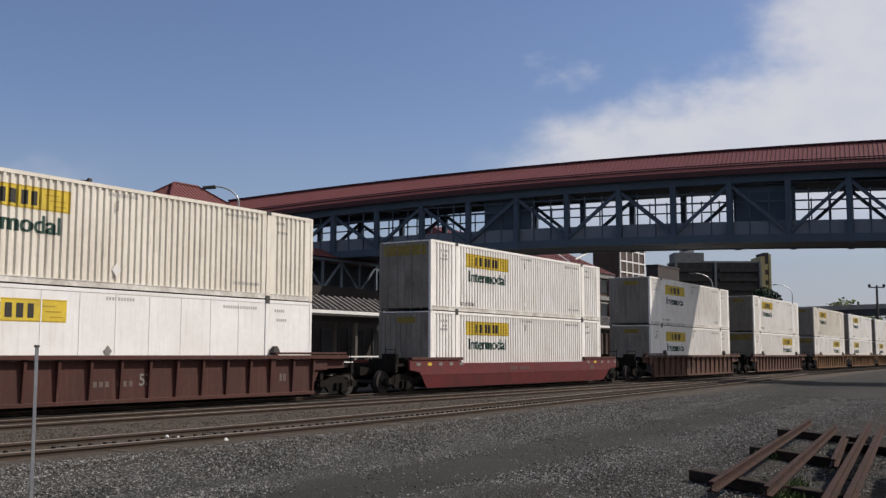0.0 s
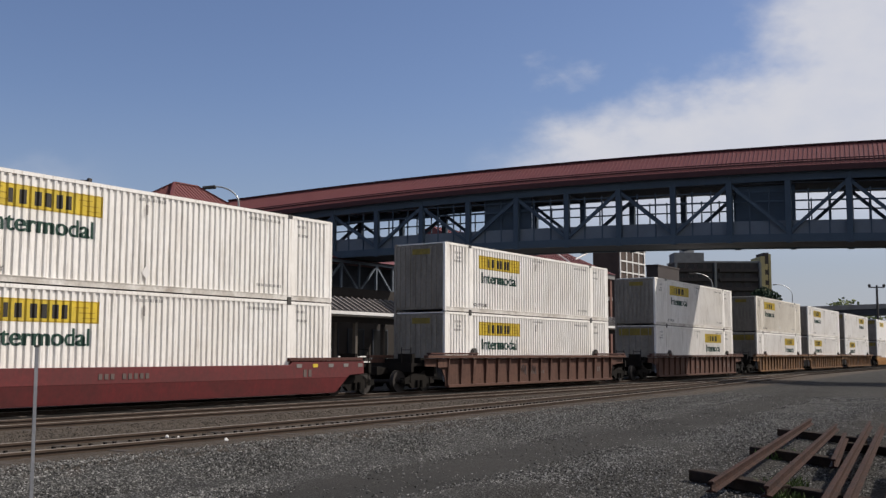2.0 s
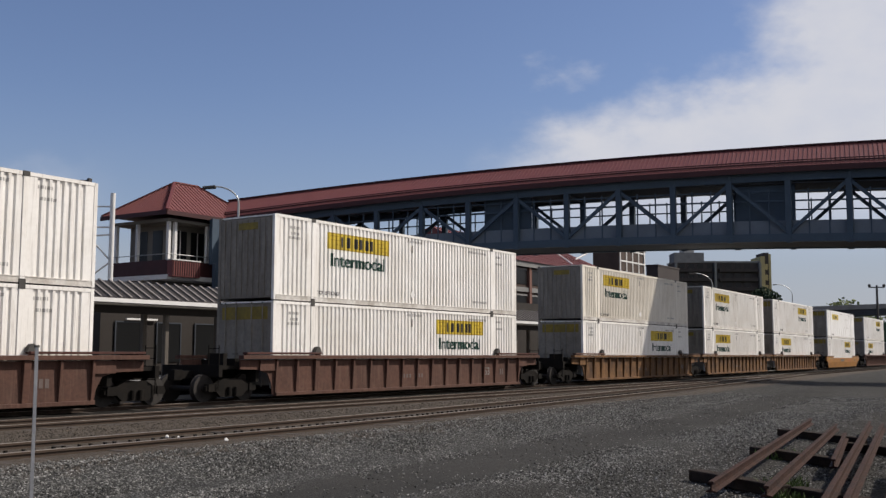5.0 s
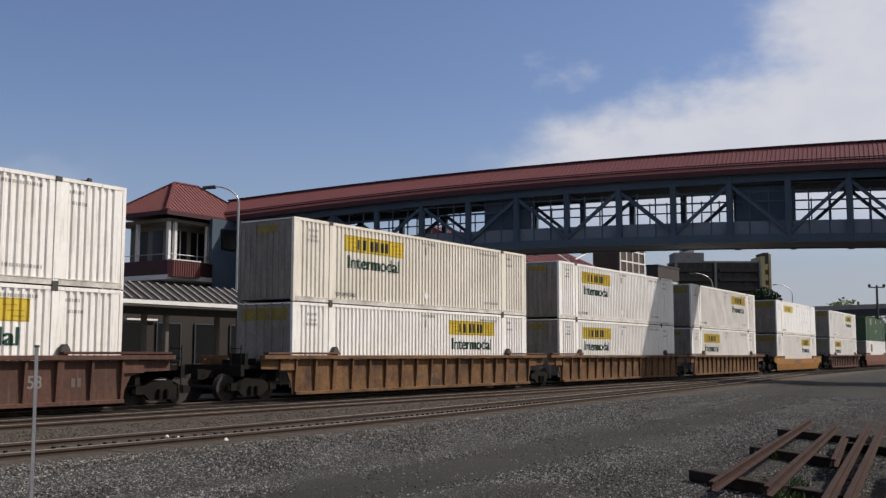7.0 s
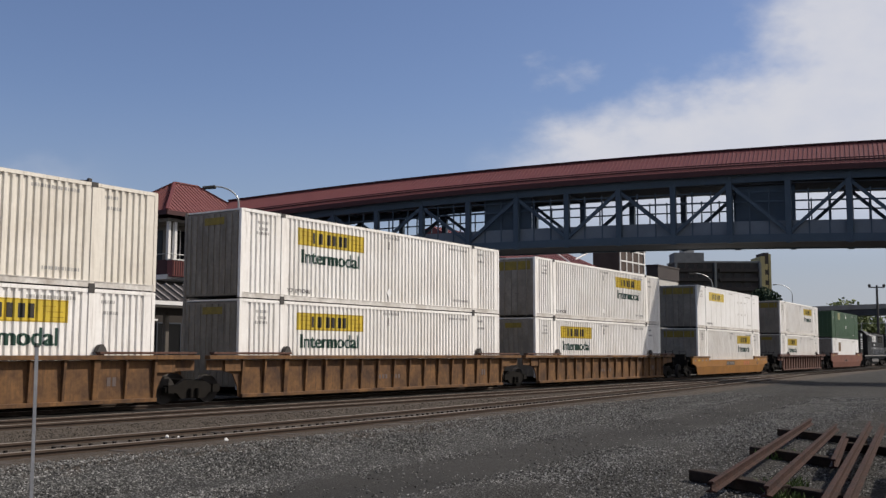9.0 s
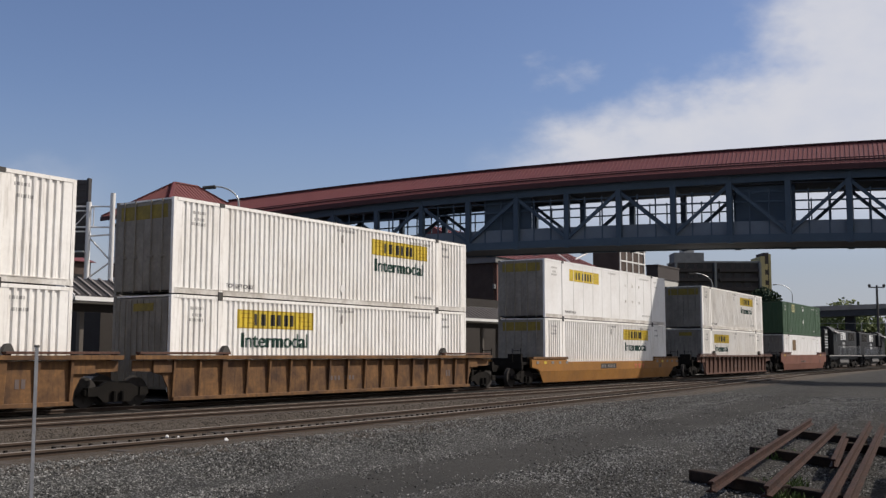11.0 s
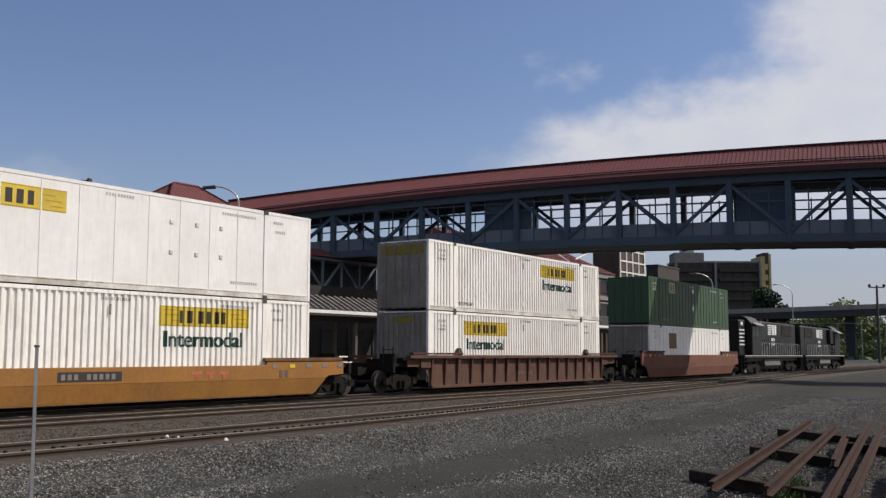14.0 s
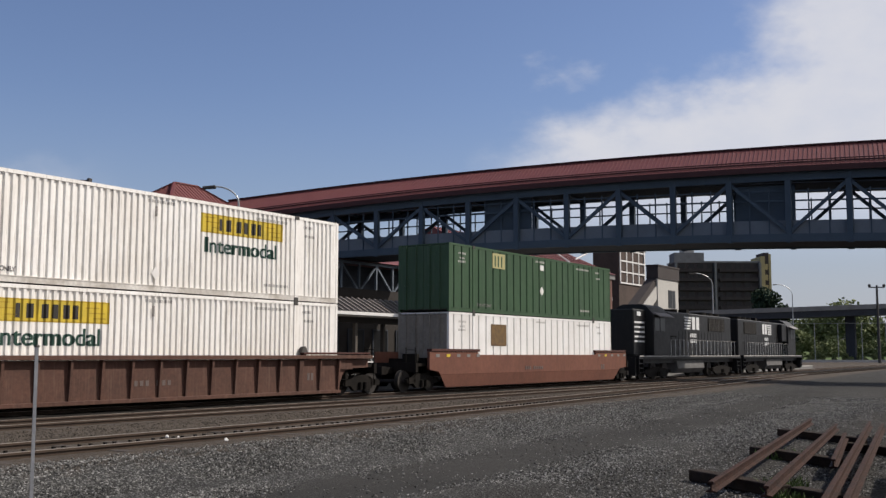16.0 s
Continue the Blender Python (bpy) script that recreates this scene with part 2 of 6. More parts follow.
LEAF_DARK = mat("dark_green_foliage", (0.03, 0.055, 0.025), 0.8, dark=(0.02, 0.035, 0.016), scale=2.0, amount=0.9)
BARK = mat("grey_brown_bark", (0.12, 0.09, 0.07), 0.9, scale=3)
GRASS = mat("bright_grass", (0.075, 0.105, 0.028), 0.9, dark=(0.06, 0.11, 0.03), scale=0.4, amount=0.8)


def ground_mat():
    """Crushed stone beside the tracks, a smoother packed-dirt lane, dusty ballast between the rails."""
    m = bpy.data.materials.new("gravel_ground")
    m.use_nodes = True
    nt = m.node_tree
    bs = nt.nodes["Principled BSDF"]
    bs.inputs["Roughness"].default_value = 0.95
    bs.inputs["Specular IOR Level"].default_value = 0.15
    tc = nt.nodes.new("ShaderNodeTexCoord")

    def tex(kind, sc, **kw):
        n = nt.nodes.new(kind)
        n.inputs["Scale"].default_value = sc
        for k, v in kw.items():
            n.inputs[k].default_value = v
        nt.links.new(tc.outputs["Object"], n.inputs["Vector"])
        return n

    def rng(v, lo, hi, a=0.0, b=1.0):
        n = nt.nodes.new("ShaderNodeMapRange")
        n.interpolation_type = "SMOOTHSTEP"
        nt.links.new(v, n.inputs[0])
        for i, q in enumerate((lo, hi, a, b)):
            n.inputs[i + 1].default_value = q
        return n.outputs[0]

    def mixc(fac, a, b):
        n = nt.nodes.new("ShaderNodeMix")
        n.data_type = "RGBA"
        nt.links.new(fac, n.inputs["Factor"])
        for k, v in (("A", a), ("B", b)):
            if isinstance(v, tuple):
                n.inputs[k].default_value = (*v, 1)
            else:
                nt.links.new(v, n.inputs[k])
        return n.outputs["Result"]

    def calc(op, a, b):
        n = nt.nodes.new("ShaderNodeMath")
        n.operation = op
        for i, v in enumerate((a, b)):
            if isinstance(v, (int, float)):
                n.inputs[i].default_value = v
            else:
                nt.links.new(v, n.inputs[i])
        return n.outputs[0]

    vor = tex("ShaderNodeTexVoronoi", 24)
    vor2 = tex("ShaderNodeTexVoronoi", 42)
    big = tex("ShaderNodeTexNoise", 0.35, Detail=6.0)
    mid = tex("ShaderNodeTexNoise", 2.3, Detail=6.0)
    fine = tex("ShaderNodeTexNoise", 60, Detail=4.0)
    sepc = nt.nodes.new("ShaderNodeSeparateColor")
    nt.links.new(vor.outputs["Color"], sepc.inputs[0])
    stone = mixc(rng(sepc.outputs[0], 0.0, 1.0), (0.04, 0.039, 0.036), (0.19, 0.185, 0.176))
    stone = mixc(rng(vor.outputs["Distance"], 0.25, 0.62), stone, (0.028, 0.027, 0.025))
    dirt = mixc(rng(big.outputs[0], 0.35, 0.7), (0.033, 0.031, 0.028), (0.023, 0.022, 0.020))
    dirt = mixc(rng(fine.outputs[0], 0.45, 0.75, 0, 0.5), dirt, (0.062, 0.06, 0.057))
    sep = nt.nodes.new("ShaderNodeSeparateXYZ")
    nt.links.new(tc.outputs["Object"], sep.inputs[0])
    y = calc("ADD", sep.outputs[1], calc("MULTIPLY", calc("SUBTRACT", mid.outputs[0], 0.5), 1.6))
    # the lane runs beside the tracks and drifts away from them to the west
    lane_mid = calc("ADD", calc("MULTIPLY", sep.outputs[0], 0.075), 8.3)
    lane = rng(calc("ABSOLUTE", calc("SUBTRACT", y, lane_mid), 0.0), 1.6, 0.7)
    lane = calc("MULTIPLY", lane, rng(mid.outputs[0], 0.25, 0.55, 0.7, 1.0))
    far = rng(sep.outputs[0], 26, 60, 0, 0.8)
    lane = calc("MAXIMUM", lane, far)
    col = mixc(lane, stone, dirt)
    yb = calc("SUBTRACT", y, calc("MULTIPLY", calc("MAXIMUM", calc("SUBTRACT", sep.outputs[0], 18.0), 0.0), 0.085))
    bed = calc("MULTIPLY", rng(yb, 12.3, 13.0), rng(mid.outputs[0], 0.3, 0.6, 0.72, 0.97))
    dust = mixc(rng(fine.outputs[0], 0.4, 0.7), (0.092, 0.074, 0.058), (0.045, 0.036, 0.029))
    col = mixc(bed, col, dust)
    # shade under the train put into the ballast colour, darker soil round the spare rails
    train_shade = calc("MULTIPLY", rng(y, 21.9, 22.8), rng(y, 28.5, 27.0))
    col = mixc(calc("MULTIPLY", train_shade, 0.92), col, (0.010, 0.009, 0.008))
    soil = calc("MULTIPLY", rng(y, 8.6, 6.6), rng(mid.outputs[0], 0.3, 0.6, 0.35, 0.75))
    col = mixc(soil, col, (0.026, 0.023, 0.019))
    nt.links.new(col, bs.inputs["Base Color"])
    bp = nt.nodes.new("ShaderNodeBump")
    bp.inputs["Strength"].default_value = 0.9
    bp.inputs["Distance"].default_value = 0.04
    h = calc("ADD", calc("MULTIPLY", vor.outputs["Distance"], -1.0), calc("MULTIPLY", vor2.outputs["Distance"], -0.4))
    flat = nt.nodes.new("ShaderNodeMapRange")
    nt.links.new(lane, flat.inputs[0])
    flat.inputs[3].default_value, flat.inputs[4].default_value = 1.0, 0.25
    nt.links.new(calc("MULTIPLY", h, flat.outputs[0]), bp.inputs["Height"])
    nt.links.new(bp.outputs[0], bs.inputs["Normal"])
    return m


GROUND = ground_mat()


# ---- mesh helpers ----
class Shape:
    """Collects boxes, prisms and tubes for one mesh."""

    def __init__(self):
        self.v, self.f = [], []

    def add(self, verts, faces):
        k = len(self.v)
        self.v += [tuple(p) for p in verts]
        self.f += [tuple(i + k for i in q) for q in faces]
        return self

    def box(self, x0, y0, z0, x1, y1, z1):
        return self.add([(x0, y0, z0), (x1, y0, z0), (x1, y1, z0), (x0, y1, z0), (x0, y0, z1), (x1, y0, z1), (x1, y1, z1), (x0, y1, z1)],
                        [(0, 3, 2, 1), (4, 5, 6, 7), (0, 1, 5, 4), (1, 2, 6, 5), (2, 3, 7, 6), (3, 0, 4, 7)])

    def prism(self, pts, axis, a, b):
        """A polygon, in the two other axes, drawn out along one axis from a to b."""
        n = len(pts)
        put = {"x": lambda p, d: (d, p[0], p[1]), "y": lambda p, d: (p[0], d, p[1]), "z": lambda p, d: (p[0], p[1], d)}[axis]
        vs = [put(p, a) for p in pts] + [put(p, b) for p in pts]
        fs = [tuple(range(n))[::-1], tuple(range(n, 2 * n))] + [(i, (i + 1) % n, n + (i + 1) % n, n + i) for i in range(n)]
        return self.add(vs, fs)

    def beam(self, p, q, w, h=None):
        """A square bar from p to q."""
        p, q = Vector(p), Vector(q)
        d = (q - p).normalized()
        side = d.cross(Vector((0, 0, 1)))
        side = side.normalized() if side.length > 1e-4 else Vector((1, 0, 0))
        up = side.cross(d)
        h = h or w
        c = [side * sx * w / 2 + up * sz * h / 2 for sx, sz in ((-1, -1), (1, -1), (1, 1), (-1, 1))]
        return self.add([p + o for o in c] + [q + o for o in c], [(3, 2, 1, 0), (4, 5, 6, 7), (0, 1, 5, 4), (1, 2, 6, 5), (2, 3, 7, 6), (3, 0, 4, 7)])

    def pipe(self, pts, r, n=8):
        """A bent tube through the points, as one skin."""
        pts = [Vector(p) for p in pts]
        k = len(self.v)
        for i, p in enumerate(pts):
            d = (pts[min(i + 1, len(pts) - 1)] - pts[max(i - 1, 0)]).normalized()
            a = d.cross(Vector((0.3, 0.2, 1.0))).normalized()
            b = d.cross(a)
            self.v += [tuple(p + (a * math.cos(t * math.tau / n) + b * math.sin(t * math.tau / n)) * r) for t in range(n)]
        for i in range(len(pts) - 1):
            self.f += [(k + i * n + t, k + i * n + (t + 1) % n, k + (i + 1) * n + (t + 1) % n, k + (i + 1) * n + t) for t in range(n)]
        self.f += [tuple(k + t for t in range(n))[::-1], tuple(k + (len(pts) - 1) * n + t for t in range(n))]
        return self

    def tube(self, p, q, r, r2=None, n=10):
        p, q = Vector(p), Vector(q)
        r2 = r if r2 is None else r2
        d = (q - p).normalized()
        a = d.cross(Vector((0, 0, 1)))
        a = a.normalized() if a.length > 1e-4 else Vector((1, 0, 0))
        b = d.cross(a)
        ring = [a * math.cos(t * math.tau / n) + b * math.sin(t * math.tau / n) for t in range(n)]
        vs = [p + o * r for o in ring] + [q + o * r2 for o in ring]
        return self.add(vs, [tuple(range(n))[::-1], tuple(range(n, 2 * n))] + [(i, (i + 1) % n, n + (i + 1) % n, n + i) for i in range(n)])

    def mesh(self, name, material, bevel=0.0):
        me = bpy.data.meshes.new(name)
        me.from_pydata(self.v, [], self.f)
        bm = bmesh.new()
        bm.from_mesh(me)
        bmesh.ops.recalc_face_normals(bm, faces=bm.faces)
        if bevel:
            bmesh.ops.bevel(bm, geom=bm.edges[:], offset=bevel, segments=1, affect="EDGES", clamp_overlap=True)
        bm.to_mesh(me)
        bm.free()
        if material:
            me.materials.append(material)
        return me


def part(name, shape, material, parent=None, label="", bevel=0.0):
    me = shape if isinstance(shape, bpy.types.Mesh) else shape.mesh(name, material, bevel)
    ob = new(name, me)
    if parent:
        ob.parent = parent
    if label:
        tagged(ob, label)
    return ob


def thing(name, label, category, group="", kind="", at=None):
    ob = new(name)
    ob.empty_display_size = 0.2
    if at:
        ob.location = at
    return tagged(ob, label, category, group, kind)


def box(*a):
    return Shape().box(*a)


def word_mesh(text, height, material, name, font_scale=1.0):
    cu = bpy.data.curves.new(name, "FONT")
    cu.body = text
    cu.size = height / 0.73
    cu.extrude = 0.0015
    cu.offset = 0.012 * font_scale
    ob = bpy.data.objects.new(name, cu)
    scene.collection.objects.link(ob)
    bpy.context.view_layer.update()
    me = bpy.data.meshes.new_from_object(ob.evaluated_get(bpy.context.evaluated_depsgraph_get()))
    bpy.data.objects.remove(ob)
    bpy.data.curves.remove(cu)
    me.name = name
    xs = [v.co.x for v in me.vertices]
    return me, min(xs), max(xs)


# ---- the train's plan ----
NEAR = 23.2          # the side of the train that faces the camera
LENGTH, TALL, WIDE = 16.15, 2.896, 2.59
SPLIT = 3.25         # where the upper container rests on the lower
TRAVEL = [(0.0, 0.0), (0.5, 5.54), (1.0, 11.11), (1.5, 16.67), (2.0, 22.36), (2.5, 27.93), (3.0, 33.46), (3.5, 39.06), (4.0, 44.68),
          (4.6, 51.3), (5.2, 58.0), (5.8, 64.65), (6.5, 72.4), (7.0, 77.99), (7.5, 83.57), (8.0, 89.18), (8.5, 94.78), (9.0, 100.02),
          (9.6, 106.75), (10.2, 113.45), (10.8, 120.1), (11.5, 127.95), (12.0, 133.43), (12.5, 139.03), (13.0, 144.55), (13.5, 149.99),
          (14.0, 155.68), (14.5, 161.23), (15.0, 166.65), (15.5, 172.12), (16.0, 177.55)]


def swing(s):
    """How far the tracks have swung away, towards the station side, at s metres along."""
    if s < 42:
        return 0.0
    return 0.045 * (s - 42) ** 2 / 68 if s < 76 else 0.045 * (s - 59)


def turnout(s):
    """How far the nearest track has bent towards the next one, which it joins far ahead."""
    if s < 12:
        return 0.0
    return min(5.35, 0.085 * (s - 12) ** 2 / 24 if s < 24 else 0.085 * (s - 18))


def no_bend(s):
    return 0.0


MOVING = []          # (thing, place along the track at the start, height)


# ---- ground and tracks ----
def ground():
    xs = [-400, -150, -60, -20] + [i * 1.5 for i in range(-4, 54)] + [90, 110, 150, 220, 350, 600, 1000, 2500]
    ys = [-900, -300, -100, -30, -10] + [i * 0.6 for i in range(-5, 50)] + [33, 38, 45, 60, 90, 150, 300, 700, 2500]
    vs, fs = [], []

    def height(x, y):
        near_bed = min(1, max(0, (y - turnout(x) - 11.2) / 1.6)) * min(1, max(0, (29.5 - y) / 1.5))
        level = -0.42 + 0.24 * min(1, max(0, (x - 28) / 22))
        z = level + (-0.10 - level) * near_bed
        if -6 < x < 70 and -3 < y < 12.5:
            z += 0.05 * noise.noise((x * 0.45, y * 0.6, 0)) + 0.025 * noise.noise((x * 1.7, y * 1.9, 4))
        return z

    for y in ys:
        for x in xs:
            vs.append((x, y, height(x, y)))
    n = len(xs)
    for j in range(len(ys) - 1):
        for i in range(n - 1):
            fs.append((j * n + i, j * n + i + 1, (j + 1) * n + i + 1, (j + 1) * n + i))
    ob = part("ground", Shape().add(vs, fs), GROUND)
    for p in ob.data.polygons:
        p.use_smooth = True
    return tagged(ob, "grey crushed-stone and packed-dirt ground beside railway tracks", "ground", kind="structure")


def rail_section(y):
    """Half-height T rail: foot, web and head."""
    return [(y - 0.07, -0.17), (y + 0.07, -0.17), (y + 0.07, -0.15), (y + 0.012, -0.135), (y + 0.012, -0.045), (y + 0.037, -0.035),
            (y + 0.037, -0.004), (y + 0.03, 0), (y - 0.03, 0), (y - 0.037, -0.004), (y - 0.037, -0.035), (y - 0.012, -0.045), (y - 0.012, -0.135), (y - 0.07, -0.15)]


def railway_track(centre, label, bend=no_bend):
    tr = thing("railway_track", label, "railway track", "railway tracks", "structure")
    for s in (-0.755, 0.755):
        y = centre + s
        xs = [-40.0, 12.0] + [14.0 + 2 * i for i in range(36)] + [88.0, 120.0, 700.0]

        def swept(outline):
            n = len(outline)
            vs = [(x, q[0] + swing(x) + bend(x), q[1]) for x in xs for q in outline]
            fs = [(i * n + k, i * n + (k + 1) % n, (i + 1) * n + (k + 1) % n, (i + 1) * n + k) for i in range(len(xs) - 1) for k in range(n)]
            return Shape().add(vs, fs + [tuple(range(n)), tuple((len(xs) - 1) * n + k for k in range(n))])
        r = part("rail", swept(rail_section(y)), RAIL_SIDE, tr)
        part("rail_head", swept([(y - 0.034, -0.002), (y + 0.034, -0.002), (y + 0.034, 0.004), (y - 0.034, 0.004)]), RAIL, r, "worn shiny running surface of the rail")
    return tr


def add_ties(tr, centre, first, last, tie_mesh, rnd, bend=no_bend):
    x = first
    while x < last:
        t = new("tie", tie_mesh)
        t.parent = tr
        t.location = (x + rnd.uniform(-0.04, 0.04), centre + swing(x) + bend(x) + rnd.uniform(-0.05, 0.05), -0.092 + rnd.uniform(-0.016, 0.006))
        t.rotation_euler = (0, 0, rnd.uniform(-0.02, 0.02))
        x += 0.53


ground()
track_far = railway_track(24.5, "railway track under the train with worn steel rails on timber ties")
track_mid = railway_track(20.2, "empty railway track with rusty-sided rails and dusty timber ties")
track_near = railway_track(14.85, "empty railway track with rail anchors and half-buried timber ties", turnout)


# ---- containers ----
PITCH_RIB = 0.222


def grooves(a, b, pitch=PITCH_RIB):
    n = int(math.floor((b - a - 0.05) / pitch))
    start = a + ((b - a) - n * pitch) / 2
    return [start + i * pitch for i in range(n + 1)]


def side_profile(pitch=PITCH_RIB, width=0.135, depth=0.046):
    """Outline of the corrugated side, seen from above: x along, y inwards."""
    pts = [(0.0, 0.0)]
    for a, b in ((0.14, 1.86), (2.04, 13.86), (14.04, 16.01)):
        for g in grooves(a, b, pitch):
            if g - width < a or g + width > b:
                continue
            pts += [(g - width / 2, 0.0), (g - width / 4, depth), (g + width / 4, depth), (g + width / 2, 0.0)]
    pts.append((LENGTH, 0.0))
    return pts


RIBBED, WIDE_RIBBED = side_profile(), side_profile(0.62, 0.11, 0.05)


def depth_at(x, prof):
    for (x0, y0), (x1, y1) in zip(prof, prof[1:]):
        if x0 <= x <= x1:
            return y0 + (y1 - y0) * ((x - x0) / (x1 - x0) if x1 > x0 else 0)
    return 0.0


def sheet(prof, x0, x1, z0, z1, y_off, flip=False):
    """A sheet that follows the corrugation from x0 to x1."""
    pts = [(x0, depth_at(x0, prof))] + [p for p in prof if x0 < p[0] < x1] + [(x1, depth_at(x1, prof))]
    vs = []
    for x, y in pts:
        yy = WIDE - (y_off + y) if flip else y_off + y
        vs += [(x, yy, z0), (x, yy, z1)]
    return Shape().add(vs, [(2 * i, 2 * i + 2, 2 * i + 3, 2 * i + 1) for i in range(len(pts) - 1)])


def drape(me, prof, x_off):
    """Cuts flat lettering at each groove and presses it into the corrugation."""
    bm = bmesh.new()
    bm.from_mesh(me)
    bmesh.ops.triangulate(bm, faces=bm.faces[:])
    xs = [v.co.x for v in bm.verts]
    lo, hi = min(xs), max(xs)
    for px, _ in prof:
        if lo < px - x_off < hi:
            bmesh.ops.bisect_plane(bm, geom=bm.verts[:] + bm.edges[:] + bm.faces[:], plane_co=(px - x_off, 0, 0), plane_no=(1, 0, 0))
    for v in bm.verts:
        x, y, z = v.co
        v.co = (x, -0.007 + depth_at(x + x_off, prof) - z, y)
    out = bpy.data.meshes.new(me.name)
    bm.to_mesh(out)
    bm.free()
    return out


LOGO_LEFT, LOGO_RIGHT = 2.75, 9.65
SHARED = {}


def shared(key, make):
    if key not in SHARED:
        SHARED[key] = make()
    return SHARED[key]


def make_word(x_off, prof, key):
    me, lo, hi = word_mesh("Intermodal", 0.49, None, "word", 0.0)
    k = 3.13 / (hi - lo)
    for v in me.vertices:
        v.co.x = (v.co.x - lo) * k
    # a second, shifted copy makes the strokes bold
    n = len(me.vertices)
    vs = [tuple(v.co) for v in me.vertices] + [(v.co.x + 0.015, v.co.y + 0.004, v.co.z + 0.0008) for v in me.vertices] + [(v.co.x + 0.03, v.co.y - 0.004, v.co.z + 0.0016) for v in me.vertices] + [(v.co.x + 0.045, v.co.y, v.co.z + 0.0024) for v in me.vertices]
    fs = [tuple(f.vertices) for f in me.polygons]
    bold = bpy.data.meshes.new("word")
    bold.from_pydata(vs, [], [tuple(i + k * n for i in f) for k in range(4) for f in fs])
    out = drape(bold, prof, x_off)
    out.materials.append(WORD_GREEN)
    return out


def make_lift_note(prof, x_off):
    me, lo, hi = word_mesh("TOP LIFT ONLY", 0.13, None, "lift_note", 0.3)
    out = drape(me, prof, x_off)
    out.materials.append(PALE_INK)
    return out


def container(style, logo, end, tone, label):
    """style: ribbed, smooth or wide; logo: left, right or none; end: doors or front."""
    c = thing("shipping_container", label, "shipping container", "stacked containers")
    prof = {"ribbed": RIBBED, "wide": WIDE_RIBBED, "smooth": [(0, 0), (LENGTH, 0)]}[style]
    L, W, H = LENGTH, WIDE, TALL
    key = (style, tone.name)

    def put(name, make, material, label="", key2="", parent=None):
        me = shared((name, key, key2), lambda: make().mesh(name, material))
        return part(name, me, material, parent or c, label)

    put("side_wall", lambda: sheet(prof, 0.1, L - 0.1, 0.17, H - 0.1, 0.012), tone)
    put("side_wall", lambda: sheet(prof, 0.1, L - 0.1, 0.17, H - 0.1, 0.012, True), tone, key2="far")
    put("roof", lambda: box(0.05, 0.05, H - 0.07, L - 0.05, W - 0.05, H - 0.02), tone)
    put("floor", lambda: box(0.1, 0.1, 0.08, L - 0.1, W - 0.1, 0.17), FITTING)
    put("top_rail", lambda: box(0.08, 0.0, H - 0.11, L - 0.08, 0.09, H - 0.012), tone)
    put("top_rail", lambda: box(0.08, W - 0.09, H - 0.11, L - 0.08, W, H - 0.012), tone, key2="far")
    put("bottom_rail", lambda: box(0.08, 0.0, 0.03, L - 0.08, 0.1, 0.2).box(0.2, -0.012, 0.175, L - 0.2, 0.01, 0.2), GRIMY_RAIL if tone is not GREEN else GREEN)
    put("bottom_rail", lambda: box(0.08, W - 0.1, 0.03, L - 0.08, W, 0.2), tone, key2="far")
    for x in (0.0, L - 0.11):
        for y in (0.0, W - 0.11):
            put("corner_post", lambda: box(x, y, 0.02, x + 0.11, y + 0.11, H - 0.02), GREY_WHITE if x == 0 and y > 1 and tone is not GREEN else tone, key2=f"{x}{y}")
    for x in (1.87, 13.87):
        post = put("lifting_post", lambda: box(x, -0.012, 0.12, x + 0.15, 0.08, H - 0.1), tone, key2=f"{x}")
        for z in (0.0, H - 0.13):
            put("casting", lambda: box(x - 0.02, -0.022, z, x + 0.17, 0.12, z + 0.13), FITTING, "dark steel lifting casting", f"{x}{z}", post)
    if style == "smooth":
        for i in range(9):
            x = 2.04 + (13.86 - 2.04) * (i + 1) / 10
            put("seam", lambda: box(x - 0.018, 0.003, 0.22, x + 0.018, 0.016, H - 0.12), tone, key2=f"{i}")
    # end wall that faces along the track
    if end == "doors":
        for k, (y0, y1) in enumerate(((0.1, W / 2 - 0.01), (W / 2 + 0.01, W - 0.1))):
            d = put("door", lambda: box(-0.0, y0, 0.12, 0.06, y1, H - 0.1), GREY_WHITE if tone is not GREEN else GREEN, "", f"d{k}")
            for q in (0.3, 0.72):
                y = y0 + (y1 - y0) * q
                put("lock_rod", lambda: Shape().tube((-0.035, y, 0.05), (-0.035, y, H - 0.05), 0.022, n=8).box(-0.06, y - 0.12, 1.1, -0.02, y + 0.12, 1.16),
                    GREY_WHITE if tone is not GREEN else GREEN, "grimy locking rod in a shaded tone", f"r{k}{q}", d)
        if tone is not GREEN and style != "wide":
            put("end_decal", lambda: box(-0.008, 0.25, H - 0.62, -0.0, W - 0.25, H - 0.2), SHADED_YELLOW, "grimy yellow panel darkened with shade", "e")
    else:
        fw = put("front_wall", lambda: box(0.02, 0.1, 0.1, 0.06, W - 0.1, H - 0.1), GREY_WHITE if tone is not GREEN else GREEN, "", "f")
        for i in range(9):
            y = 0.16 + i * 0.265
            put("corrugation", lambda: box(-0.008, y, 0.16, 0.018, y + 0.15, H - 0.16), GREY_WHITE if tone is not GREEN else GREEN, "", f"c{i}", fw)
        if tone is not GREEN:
            put("end_plate", lambda: box(-0.02, 0.75, H - 0.5, -0.012, W - 0.95, H - 0.26), SHADED_YELLOW, "dull ochre plate", "p")
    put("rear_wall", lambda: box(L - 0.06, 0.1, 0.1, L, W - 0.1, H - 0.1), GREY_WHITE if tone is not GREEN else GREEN)
